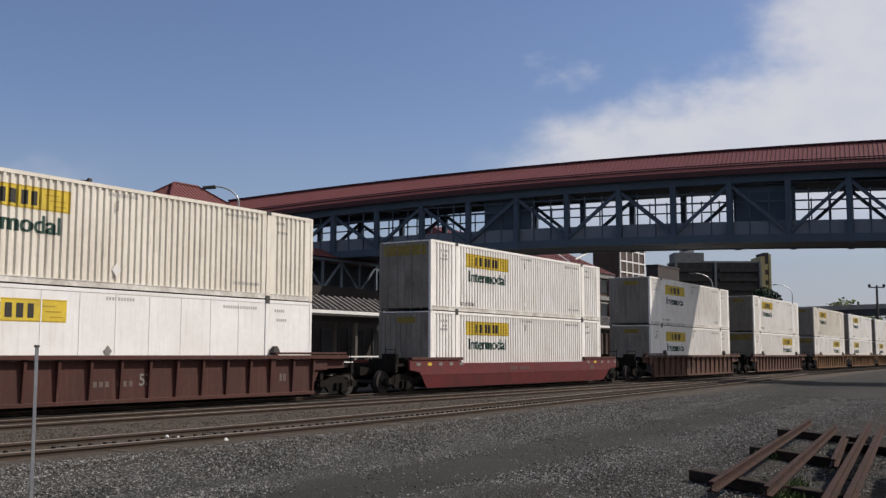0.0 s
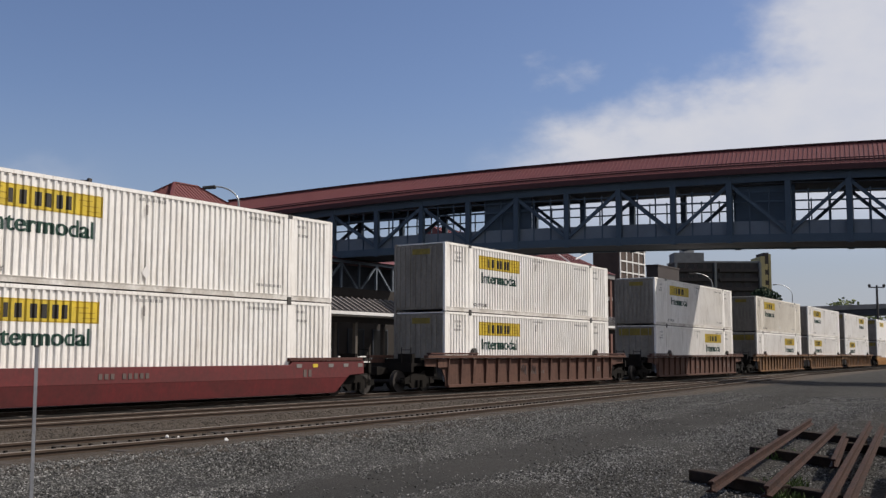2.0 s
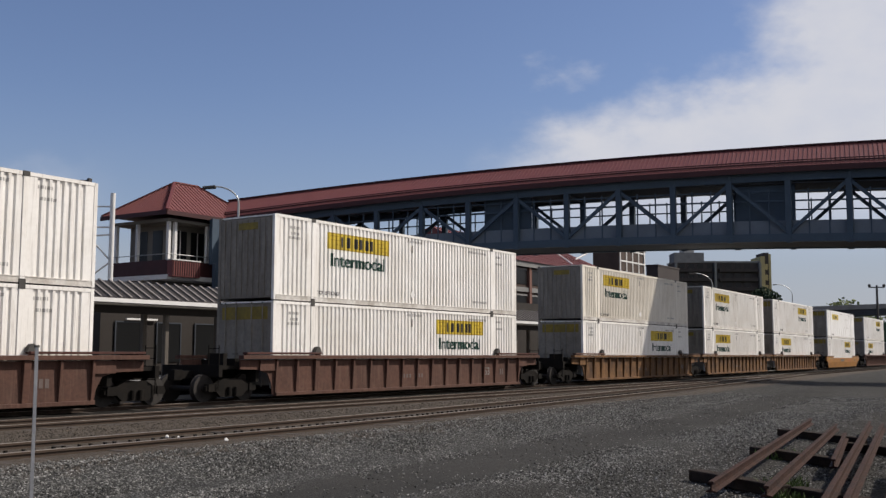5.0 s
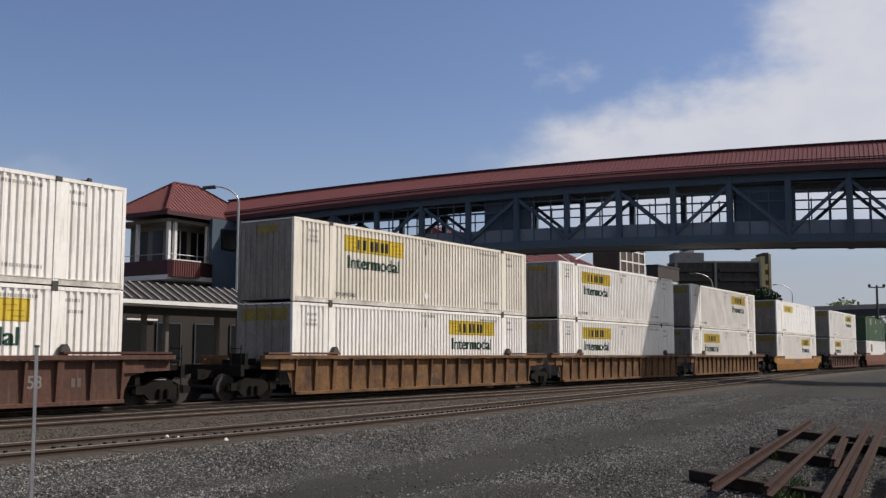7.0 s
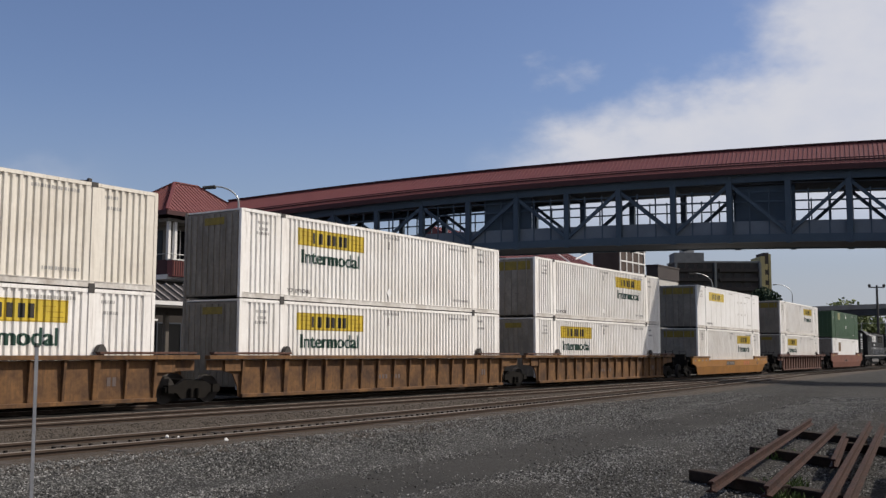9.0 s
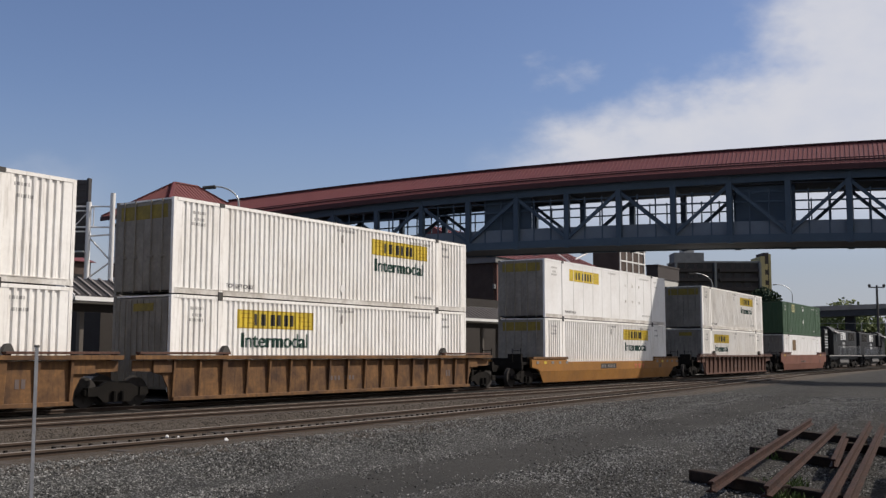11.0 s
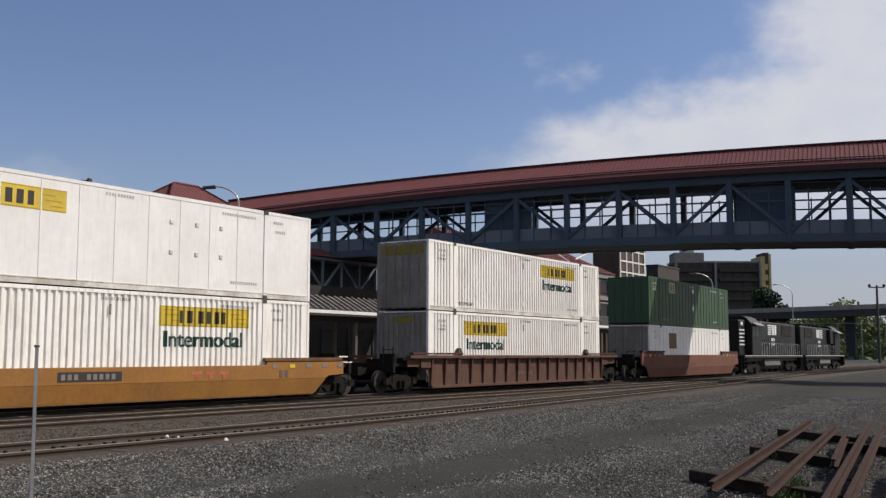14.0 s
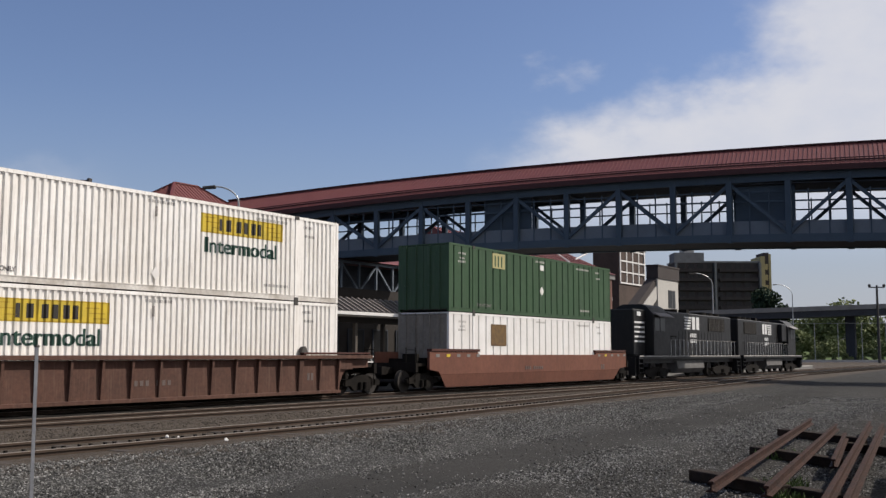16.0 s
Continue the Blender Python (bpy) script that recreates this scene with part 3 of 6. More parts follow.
    if logo != "none":
        x0 = LOGO_LEFT if logo == "left" else LOGO_RIGHT
        panel = put("logo_panel", lambda: sheet(prof, x0, x0 + 3.6, 1.94, 2.53, 0.008), YELLOW, "yellow panel with plain dark bars", logo)
        # plain bars in place of the lettering
        for k, (bar_x, w) in enumerate(((0.72, 0.16), (1.04, 0.2), (1.48, 0.2), (1.80, 0.2), (2.12, 0.2), (2.44, 0.18))):
            put("wordmark_bar", lambda: sheet(prof, x0 + bar_x, x0 + bar_x + w, 2.04, 2.41, 0.004), INK, "dark plain bar", f"{logo}{k}", panel)
        def scrolls():
            s = Shape()
            for a, b, z0, z1 in ((0.10, 0.55, 2.40, 2.43), (0.2, 0.7, 2.26, 2.29), (0.45, 0.75, 2.1, 2.13), (2.85, 3.25, 2.34, 2.37), (2.95, 3.45, 2.2, 2.23),
                                 (3.1, 3.5, 2.06, 2.09), (0.04, 3.56, 1.955, 1.975), (0.04, 3.56, 2.495, 2.515)):
                q = sheet(prof, x0 + a, x0 + b, z0, z1, 0.004)
                s.add(q.v, q.f)
            return s
        put("logo_scroll", scrolls, OCHRE, "ochre plain strokes", logo, panel)
        if style != "smooth":
            xw = x0 + 0.16
            w = part("word", shared(("word", key, logo), lambda: make_word(xw, prof, logo)), None, c, "dark green lettering that reads Intermodal")
            w.location = (xw, 0.012, 1.34)
    note = part("lift_note", shared(("note", key), lambda: make_lift_note(prof, 2.2)), None, c, "small dark stencilled lettering")
    note.location = (2.2, 0.010, 0.3)
    def marks():
        s = Shape()
        for a, b, z in ((0.75, 1.35, 2.45), (0.85, 1.3, 2.25), (0.72, 1.4, 2.1), (14.3, 14.9, 2.5), (14.4, 15.0, 2.2), (12.0, 13.6, 2.55), (12.4, 13.7, 0.42), (7.6, 8.6, 2.6)):
            n = int((b - a) / 0.1)
            for i in range(n):
                q = sheet(prof, a + i * 0.1, a + i * 0.1 + 0.065, z, z + 0.09, 0.006)
                s.add(q.v, q.f)
        return s
    tagged(put("stencil_text", marks, STENCIL, "faded stencil marks"), kind="stuff")
    return c


def diamond(c, x, z, size, material, label, y=-0.006):
    part("diamond_sticker", Shape().add([(x - size, y, z), (x, y, z - size * 1.2), (x + size, y, z), (x, y, z + size * 1.2),
                                         (x - size, y + 0.004, z), (x, y + 0.004, z - size * 1.2), (x + size, y + 0.004, z), (x, y + 0.004, z + size * 1.2)],
                                        [(0, 1, 2, 3), (4, 7, 6, 5), (0, 4, 5, 1), (1, 5, 6, 2), (2, 6, 7, 3), (3, 7, 4, 0)]), material, c, label)


# ---- well cars ----
def wheelset_mesh(r=0.42):
    s = Shape()
    for y in (-0.755, 0.755):
        sg = 1 if y > 0 else -1
        s.tube((0, y - 0.065, 0), (0, y + 0.065, 0), r, n=24)
        s.tube((0, y - sg * 0.095, 0), (0, y - sg * 0.065, 0), r + 0.025, n=24)
        for k in range(5):
            a = k * math.tau / 5
            s.tube((0.24 * math.cos(a), y + sg * 0.066, 0.24 * math.sin(a)), (0.24 * math.cos(a), y + sg * 0.08, 0.24 * math.sin(a)), 0.05, n=6)
        s.tube((0, y, 0), (0, y + sg * 0.16, 0), 0.11, n=12)
    s.tube((0, -0.8, 0), (0, 0.8, 0), 0.08, n=10)
    return s.mesh("wheelset", WHEEL)


WHEELSETS = []


def truck(parent, x, name="truck", base=1.75, r=0.42, mid=False):
    """A bogie: cast side frames with springs, a bolster and its wheelsets."""
    def make():
        s = Shape()
        h = base / 2
        for y in (0.235, 2.355):
            top, low = 0.62, 0.36
            poly = [(-h - 0.2, 0.5), (-h - 0.2, 0.36), (-h + 0.22, 0.33), (-h + 0.42, 0.16), (h - 0.42, 0.16), (h - 0.22, 0.33), (h + 0.2, 0.36), (h + 0.2, 0.5),
                    (h - 0.25, 0.58), (0.35, 0.72), (-0.35, 0.72), (-h + 0.25, 0.58)]
            s.prism(poly, "y", y - 0.07, y + 0.07)
            for q in (-0.14, 0.14):
                s.tube((q, y - 0.12 * (1 if y < 1 else -1), 0.2), (q, y - 0.12 * (1 if y < 1 else -1), 0.46), 0.07, n=8)
            for q in (-h, h):
                s.box(q - 0.13, y - 0.11, 0.33, q + 0.13, y + 0.11, 0.56)
        s.box(-0.2, 0.2, 0.48, 0.2, 2.39, 0.72)
        return s.mesh("truck", STEEL_BLACK)
    t = part(name, shared(("truck", base), make), None, parent, "grimy black cast-steel bogie")
    t.location = (x, 0, 0)
    wm = shared(("wheelset", r), lambda: wheelset_mesh(r))
    for q in ((-base / 2, 0, base / 2) if mid else (-base / 2, base / 2)):
        w = part("wheelset", wm, None, t, "dark wheels on an axle with worn treads")
        w.location = (q, 1.295, r)
        WHEELSETS.append((w, r))
    return t


def end_gear(car, x, way, paint, full=True):
    """Platform over the bogie, end sill, coupler, ladder and rail at one end; way is -1 or 1."""
    def bx(a, b, c, d, e, f, s):
        x0, x1 = sorted((x + way * a, x + way * b))
        s.box(x0, c, e, x1, d, f)
    s = Shape()
    bx(0, 1.75, 0.12, 2.47, 1.0, 1.12, s)
    bx(1.65, 1.8, 0.02, 2.57, 0.78, 1.14, s)
    bx(0, 0.16, 0.05, 2.54, 0.6, 1.3, s)
    bx(0.1, 1.7, 1.0, 1.6, 0.72, 1.0, s)
    part("end_platform", s, STEEL_BLACK, car, "grimy dark end platform over the bogie")
    s = Shape()
    bx(1.75, 2.42, 1.17, 1.42, 0.72, 0.96, s)
    bx(2.3, 2.62, 1.08, 1.38, 0.68, 1.0, s)
    part("coupler", s, STEEL_BLACK, car, "dark cast-steel coupler")
    s = Shape()
    for yy in (0.10, 0.55):
        xa = x + way * 1.73
        s.tube((xa, yy, 0.35), (xa, yy, 1.75), 0.018, n=6)
    for z in (0.45, 0.75, 1.05, 1.35, 1.65):
        s.tube((x + way * 1.73, 0.10, z), (x + way * 1.73, 0.55, z), 0.014, n=6)
    part("ladder", s, STEEL_BLACK, car, "narrow steel ladder with rungs")
    s = Shape()
    bx(1.2, 1.35, 0.3, 1.0, 1.12, 1.5, s)
    bx(0.75, 1.0, 0.15, 0.8, 1.12, 1.34, s)
    part("brake_box", s, STEEL_BLACK, car, "grimy brake gear box")


def well_car(style, paint, label, left=True, right=True, right_shared=False, lift=0.0):
    """left, right: a full end with its own bogie; right_shared: a bogie shared with the next unit."""
    car = thing("well_car", label, "railway wagon", "well cars of the train")
    W = WIDE
    a = -1.58 if left else -1.45
    b = LENGTH + 1.75 if right else LENGTH + 1.55
    low, top = 0.17, 1.44
    if style == "ribbed":
        for name, y0, y1 in (("top_chord", -0.26, -0.03), ("top_chord", W + 0.03, W + 0.26)):
            part(name, box(a, y0, 1.32, b, y1, top), paint, car, bevel=0.008)
        for name, y0, y1 in (("side_sheet", -0.07, -0.03), ("side_sheet", W + 0.03, W + 0.07)):
            part(name, Shape().prism([(a + 0.05, 1.3), (a + 0.05, 1.0), (-0.75, 0.98), (-0.3, 0.86), (-0.1, 0.5), (-0.05, low), (LENGTH + 0.05, low), (LENGTH + 0.1, 0.5),
                                      (LENGTH + 0.3, 0.86), (LENGTH + 0.75, 0.98), (b - 0.05, 1.0), (b - 0.05, 1.3)], "y", y0, y1), paint, car)
        for name, y0, y1 in (("bottom_sill", -0.2, -0.02), ("bottom_sill", W + 0.02, W + 0.2)):
            part(name, box(0.0, y0, low - 0.04, LENGTH, y1, low + 0.07), paint, car, bevel=0.008)
        me = shared(("rib", paint.name), lambda: Shape().add(
            [(-0.04, -0.13, 0.24), (0.04, -0.13, 0.24), (0.04, -0.05, 0.24), (-0.04, -0.05, 0.24), (-0.045, -0.20, 1.31), (0.045, -0.20, 1.31), (0.045, -0.05, 1.31), (-0.045, -0.05, 1.31)],
            [(0, 3, 2, 1), (4, 5, 6, 7), (0, 1, 5, 4), (1, 2, 6, 5), (2, 3, 7, 6), (3, 0, 4, 7)]).mesh("rib", paint, 0.006))
        n = 16
        for i in range(n + 1):
            x = 0.05 + (LENGTH - 0.1) * i / n
            r = part("rib", me, None, car)
            r.location = (x, 0.0, 0)
            if i in (2, 14):
                r.scale = (2.3, 1, 1)
        # plates where the ends are stiffened
        part("side_plate", box(-0.7, -0.14, 0.95, 0.0, -0.072, 1.3), paint, car)
        part("side_plate", box(LENGTH, -0.14, 0.95, LENGTH + 0.7, -0.072, 1.3), paint, car)
        for x0, x1 in ((a + 0.15, 2.2), (14.1, b - 0.15)):
            part("lock_rail", box(x0, -0.27, 1.47, x1, -0.06, 1.54).box(x0 + 0.02, -0.2, 1.435, x0 + 0.2, -0.1, 1.475).box(x1 - 0.2, -0.2, 1.435, x1 - 0.02, -0.1, 1.475), DARKRED if paint is not TAN else BROWN, car,
                 bevel=0.008)
            xs = x1 - 0.12 if x0 < 5 else x0 + 0.12
            part("guide_bracket", Shape().prism([(xs - 0.16, 1.53), (xs + 0.16, 1.53), (xs + 0.10, 1.66), (xs + 0.03, 1.74), (xs - 0.06, 1.72), (xs - 0.12, 1.64)], "y", -0.2, -0.04), FITTING, car,
                 "dark steel corner guide")
    else:
        bend_z = 0.66
        for y_out, inward in ((-0.11, 1), (W + 0.11, -1)):
            upper = [(a, 1.24 + lift), (a, 0.86), (-0.95, 0.78), (-0.8, bend_z), (LENGTH + 0.8, bend_z), (LENGTH + 0.95, 0.74), (b, 0.78), (b, 1.24 + lift),
                     (LENGTH - 2.1, 1.24 + lift), (LENGTH - 2.2, 1.12 + lift), (2.2, 1.12 + lift), (2.1, 1.24 + lift)]
            part("side_sheet", Shape().prism(upper, "y", *sorted((y_out, y_out + inward * 0.12))), paint, car, bevel=0.01)
            # the lower half leans inwards to the floor of the well
            lower = [(-0.8, bend_z, 0.0), (-0.3, low, 0.09), (LENGTH + 0.3, low, 0.09), (LENGTH + 0.8, bend_z, 0.0)]
            part("lower_sheet", Shape().add([(x, y_out + inward * (d + t), z) for t in (0.0, 0.03) for x, z, d in lower],
                                            [(0, 1, 2, 3), (7, 6, 5, 4), (0, 4, 5, 1), (1, 5, 6, 2), (2, 6, 7, 3), (3, 7, 4, 0)]), paint, car)
        part("bottom_flange", box(-0.25, -0.01, low - 0.03, LENGTH + 0.25, 0.1, low + 0.02), paint, car)
        for x0, x1 in ((a + 0.1, 2.25), (LENGTH - 2.25, b - 0.1)):
            part("lock_rail", box(x0, -0.14, 1.245 + lift, x1, 0.1, 1.36 + lift), DARKRED if paint is not ORANGE else TAN, car, bevel=0.01)
            for k in range(5):
                xx = x0 + 0.35 + k * (x1 - x0 - 0.6) / 4
                part("reflector_strip", box(xx, -0.122, 1.03 + lift, xx + 0.26, -0.105, 1.15 + lift), YELLOW if k in (1,) else PALE_INK, car, "small reflective strip")
    part("well_floor", box(0, 0.05, low, LENGTH, W - 0.05, low + 0.06), STEEL_BLACK, car)
    if left:
        end_gear(car, -0.55, -1, paint)
        truck(car, -1.65)
    if right:
        end_gear(car, LENGTH + 0.55, 1, paint)
        truck(car, LENGTH + 1.65)
    if right_shared:
        truck(car, LENGTH + 1.7)
    # plain bars in place of the running numbers
    x0 = 7.2 if style == "ribbed" else 6.3
    if paint is ORANGE:
        part("number_plate", box(x0 - 0.1, -0.118, 0.74, x0 + 1.95, -0.107, 1.0), INK, car, "dark number panel")
    for i in range(9):
        if i == 3 or (style == "ribbed" and i > 6):
            continue
        xn = x0 + i * 0.2
        part("number_bar", box(xn, -0.078, 0.58, xn + 0.12, -0.068, 0.73) if style == "ribbed" else box(xn, -0.124, 0.79, xn + 0.12, -0.107, 0.94),
             PALE_INK if paint is ORANGE else STENCIL_DIM, car, "faded plain bar of a running number")
    part("size_mark", box(14.5, -0.078, 0.6, 14.62, -0.068, 0.84).box(14.68, -0.078, 0.6, 14.8, -0.068, 0.84) if style == "ribbed"
         else box(14.6, -0.122, 0.72, 14.75, -0.107, 0.96).box(14.85, -0.122, 0.72, 15.0, -0.107, 0.96), STENCIL_DIM, car, "faded plain bars")
    return car


def load(place, style, paint, car_label, upper, lower, left=True, right=True, shared_right=False, lift=0.0):
    car = well_car(style, paint, car_label, left, right, shared_right, lift)
    MOVING.append((car, place, 0.0))
    for spec, z in ((lower, SPLIT - TALL), (upper, SPLIT)):
        c = container(*spec)
        MOVING.append((c, place, z))
        if spec[0] == "ribbed":
            diamond(c, 7.9, 0.55, 0.16, BRIGHT, "white diamond sticker")
            part("placard", box(7.83, -0.012, 2.2, 7.9, -0.002, 2.5), PALE_INK, c, "faded grey strip")
        if spec[0] == "smooth" and z == SPLIT:
            for q in (9.9, 10.9, 11.9):
                for h in (1.15, 2.05):
                    part("vent_cover", box(q, -0.012, h, q + 0.13, 0.014, h + 0.13), GRIMY_RAIL, c, "small grimy vent cover", 0.01)
        elif spec[0] == "smooth":
            diamond(c, 7.7, 1.2, 0.14, PALE_INK, "grey diamond sticker")
        if spec[3] is GREEN:
            part("square_decal", box(3.55, -0.004, 2.05, 4.65, 0.004, 2.72), PALE_DECAL, c, "pale yellow square decal with a green bar")
            for q in (3.72, 4.0, 4.3):
                part("decal_bar", box(q, -0.008, 2.12, q + 0.11, -0.003, 2.62), GREEN, c)
            diamond(c, 8.2, 1.25, 0.2, BRIGHT, "white diamond sticker")
            part("square_sticker", box(8.05, -0.006, 2.25, 8.4, 0.002, 2.5), BRIGHT, c, "white square sticker")
        if spec[1] == "none" and spec[3] is BRIGHT and spec[0] == "wide":
            part("square_decal", box(3.4, -0.004, 1.5, 4.75, 0.004, 2.45), BROWN_DECAL, c, "brown square decal")
    return car


W_T = "tall white ribbed upper container with a yellow panel"
W_C = "creamy weathered ribbed upper container with a yellow panel"
W_B = "tall white ribbed lower container in a well car"
load(10.65, "ribbed", DARKRED, "dark red-brown well car with ribbed sides and worn paint", ("ribbed", "left", "doors", CREAM, W_C),
     ("smooth", "left", "doors", BRIGHT, "smooth bright white container with a yellow panel, in a well car"))
load(34.05, "smooth", RED, "faded red well car with smooth tapered sides", ("ribbed", "left", "doors", WHITE, W_T), ("ribbed", "left", "front", WHITE, W_B))
load(57.46, "ribbed", BROWN, "rusty brown well car with ribbed sides", ("ribbed", "left", "front", WHITE, W_T), ("ribbed", "left", "front", WHITE, W_B))
load(80.65, "ribbed", BROWN, "rusty brown well car with ribbed sides", ("ribbed", "left", "front", WHITE, W_T), ("ribbed", "right", "doors", WHITE, W_B))
load(103.82, "ribbed", TAN, "weathered orange-tan end unit of an articulated well car", ("ribbed", "left", "front", CREAM, W_C), ("ribbed", "right", "doors", WHITE, W_B),
     True, False, True)
load(123.36, "ribbed", TAN, "weathered orange-tan middle unit of an articulated well car", ("ribbed", "left", "front", WHITE, W_T), ("ribbed", "left", "front", WHITE, W_B),
     False, False, True)
load(142.9, "ribbed", TAN, "weathered orange-tan end unit of an articulated well car", ("ribbed", "right", "doors", WHITE, W_T), ("ribbed", "left", "front", WHITE, W_B),
     False, True)
load(166.2, "smooth", ORANGE, "dusty yellow-orange well car with smooth tapered sides",
     ("smooth", "left", "doors", BRIGHT, "smooth white container with panel seams and a yellow panel"), ("ribbed", "right", "doors", WHITE, W_B))
load(189.58, "ribbed", BROWN, "rusty brown well car with ribbed sides", ("ribbed", "right", "doors", WHITE, W_T), ("ribbed", "left", "front", WHITE, W_B))
load(212.95, "smooth", RUSTRED, "brown-red well car with smooth tapered sides", ("wide", "none", "doors", GREEN, "dark green container with wide ribs and white stickers"),
     ("wide", "none", "doors", BRIGHT, "white container with wide ribs and a brown square decal"), lift=0.34)


# ---- scrawls on two cars ----
def scrawl(car, x, z, strokes, material, y, label):
    s = Shape()
    pts = [Vector((x + a, y, z + b)) for a, b in strokes]
    s.pipe(pts, 0.022, 5)
    part("scrawl", s, material, car, label)


CARS = [m[0] for m in MOVING if m[0].name.startswith("well_car")]
for q in (6.25, 7.2):
    scrawl(CARS[2], q, 0.5, [(0, 0.5), (0.12, 0.2), (0.2, 0.52), (0.3, 0.1), (0.42, 0.45), (0.46, 0.05)], PALE_INK, -0.075, "pale painted scrawl")
FADED_RED = mat("faded_red_paint", (0.36, 0.06, 0.045), 0.7, dark=(0.40, 0.17, 0.06), scale=5, amount=0.9)
for q in (10.8, 11.35, 11.9):
    part("red_bar", box(q, -0.118, 0.86, q + 0.4, -0.107, 0.96).box(q + 0.14, -0.118, 0.72, q + 0.26, -0.107, 0.86), FADED_RED, CARS[7], "faded red plain painted bar")
for c, q in ((CARS[0], 8.75), (CARS[3], 13.2)):
    me, lo, hi = word_mesh("53", 0.34, None, "size_number", 0.5)
    for v in me.vertices:
        v.co = (v.co.x - lo, -v.co.z, v.co.y)
    me.materials.append(PALE_INK)
    n = part("size_number", me, None, c, "faded painted number 53")
    n.location = (q, -0.076, 0.6)


# ---- helper engines at the tail ----
def locomotive(label, cab_first):
    e = thing("locomotive", label, "locomotive", "helper engines")
    LL = 21.4

    def fx(x):
        return x if cab_first else LL - x

    def B(s, x0, y0, z0, x1, y1, z1):
        p, q = sorted((fx(x0), fx(x1)))
        return s.box(p, y0, z0, q, y1, z1)

    y0, y1 = -0.1, 2.69
    part("frame", B(B(Shape(), 0.5, y0, 1.22, LL - 0.5, y1, 1.42), 0.55, 0.3, 0.95, LL - 0.55, 2.3, 1.22), LOCO, e)
    part("sill_stripe", B(Shape(), 0.6, y0 - 0.008, 1.36, LL - 0.6, y0 + 0.002, 1.41), STENCIL, e, "thin white sill stripe")
    part("fuel_tank", Shape().prism([(0.15, 1.1), (0.1, 0.6), (0.35, 0.3), (2.25, 0.3), (2.5, 0.6), (2.45, 1.1)], "x", *sorted((fx(7.6), fx(13.0)))), TANK_GREY, e, "dusty grey fuel tank", 0.02)
    # high short hood, cab, long hood
    part("short_hood", B(Shape(), 1.1, 0.45, 1.42, 3.0, 2.15, 4.15), LOCO, e, bevel=0.06)
    cab = part("cab", Shape().prism([(y0 + 0.02, 1.42), (y1 - 0.02, 1.42), (y1 - 0.02, 3.85), (y1 - 0.45, 4.35), (0.9, 4.5), (1.7, 4.5), (y0 + 0.45, 4.35), (y0 + 0.02, 3.85)][:4] + [(1.9, 4.5), (0.7, 4.5), (y0 + 0.45, 4.35), (y0 + 0.02, 3.85)],
                                    "x", *sorted((fx(3.0), fx(5.8)))), LOCO, e, bevel=0.03)
    for a, b in ((3.15, 3.9), (4.1, 4.9)):
        part("cab_window", B(Shape(), a, y0 + 0.005, 2.9, b, y0 + 0.03, 3.7), GLASS, cab, "dark cab window")
    part("window_visor", Shape().prism([(-0.45, 3.72), (y0 + 0.03, 3.95), (y0 + 0.03, 3.99), (-0.46, 3.76)], "x", *sorted((fx(3.1), fx(5.6)))), PALE_INK, cab, "grey sunshade over the cab windows")
    hood = part("long_hood", B(Shape(), 5.8, 0.42, 1.42, LL - 1.0, 2.17, 4.2), LOCO, e, bevel=0.06)
    for i in range(19):
        x = 6.2 + i * 0.66
        part("hood_door", B(Shape(), x, 0.40, 1.55, x + 0.58, 0.43, 3.0), LOCO, hood)
    part("intake_grille", B(Shape(), 15.0, 0.38, 3.1, 18.7, 0.44, 4.0), STEEL_BLACK, hood, "dark radiator grille")
    for i in range(12):
        part("louvre", B(Shape(), 15.1 + i * 0.3, 0.365, 3.12, 15.18 + i * 0.3, 0.385, 3.98), FITTING, hood)
    part("blower_housing", B(Shape(), 5.9, 0.05, 2.6, 7.6, 0.45, 4.1), LOCO, hood, bevel=0.05)
    for x in (9.4, 15.4, 16.9, 18.4):
        p = fx(x)
        part("roof_fan", Shape().tube((p, 1.3, 4.18), (p, 1.3, 4.42), 0.6, n=20), STEEL_BLACK, hood, "round dark roof fan")
    part("exhaust_stack", B(Shape(), 12.2, 1.0, 4.2, 12.8, 1.6, 4.5), STEEL_BLACK, hood)
    # emblem and number as plain shapes
    for i in range(5):
        part("emblem_stripe", B(Shape(), 9.95, 0.392, 3.14 + i * 0.18, 11.1 + 0.07 * i, 0.405, 3.24 + i * 0.18), LOCO_WHITE, hood, "plain white stripe")
    for q in (11.5, 12.35):
        part("emblem_block", B(Shape(), q, 0.392, 3.14, q + 0.62, 0.405, 3.98), LOCO_WHITE, hood, "plain white block")
    for i in range(4):
        part("number_bar", B(Shape(), 11.1 + i * 0.34, 0.392, 2.62, 11.3 + i * 0.34, 0.404, 2.88), LOCO_WHITE, hood, "plain white bar")
        part("number_bar", B(Shape(), 11.1 + i * 0.34, 0.390, 2.25, 11.3 + i * 0.34, 0.400, 2.48), LOCO_WHITE, hood, "plain white bar")
    for i in range(5):
        part("hood_stripe", B(Shape(), 1.2, 0.43, 2.2 + i * 0.28, 2.8, 0.452, 2.3 + i * 0.28), LOCO_WHITE, e, "plain white stripe on the short hood")
    part("number_board", B(Shape(), 1.6, 0.42, 3.75, 2.2, 0.452, 4.0), LOCO_WHITE, e, "small pale number board, blank")
    # handrails and steps
    for i in range(18):
        x = 6.0 + i * 0.8
        part("stanchion", Shape().tube((fx(x), y0 + 0.03, 1.4), (fx(x), y0 + 0.03, 2.4), 0.018, n=6), LOCO_WHITE, e)
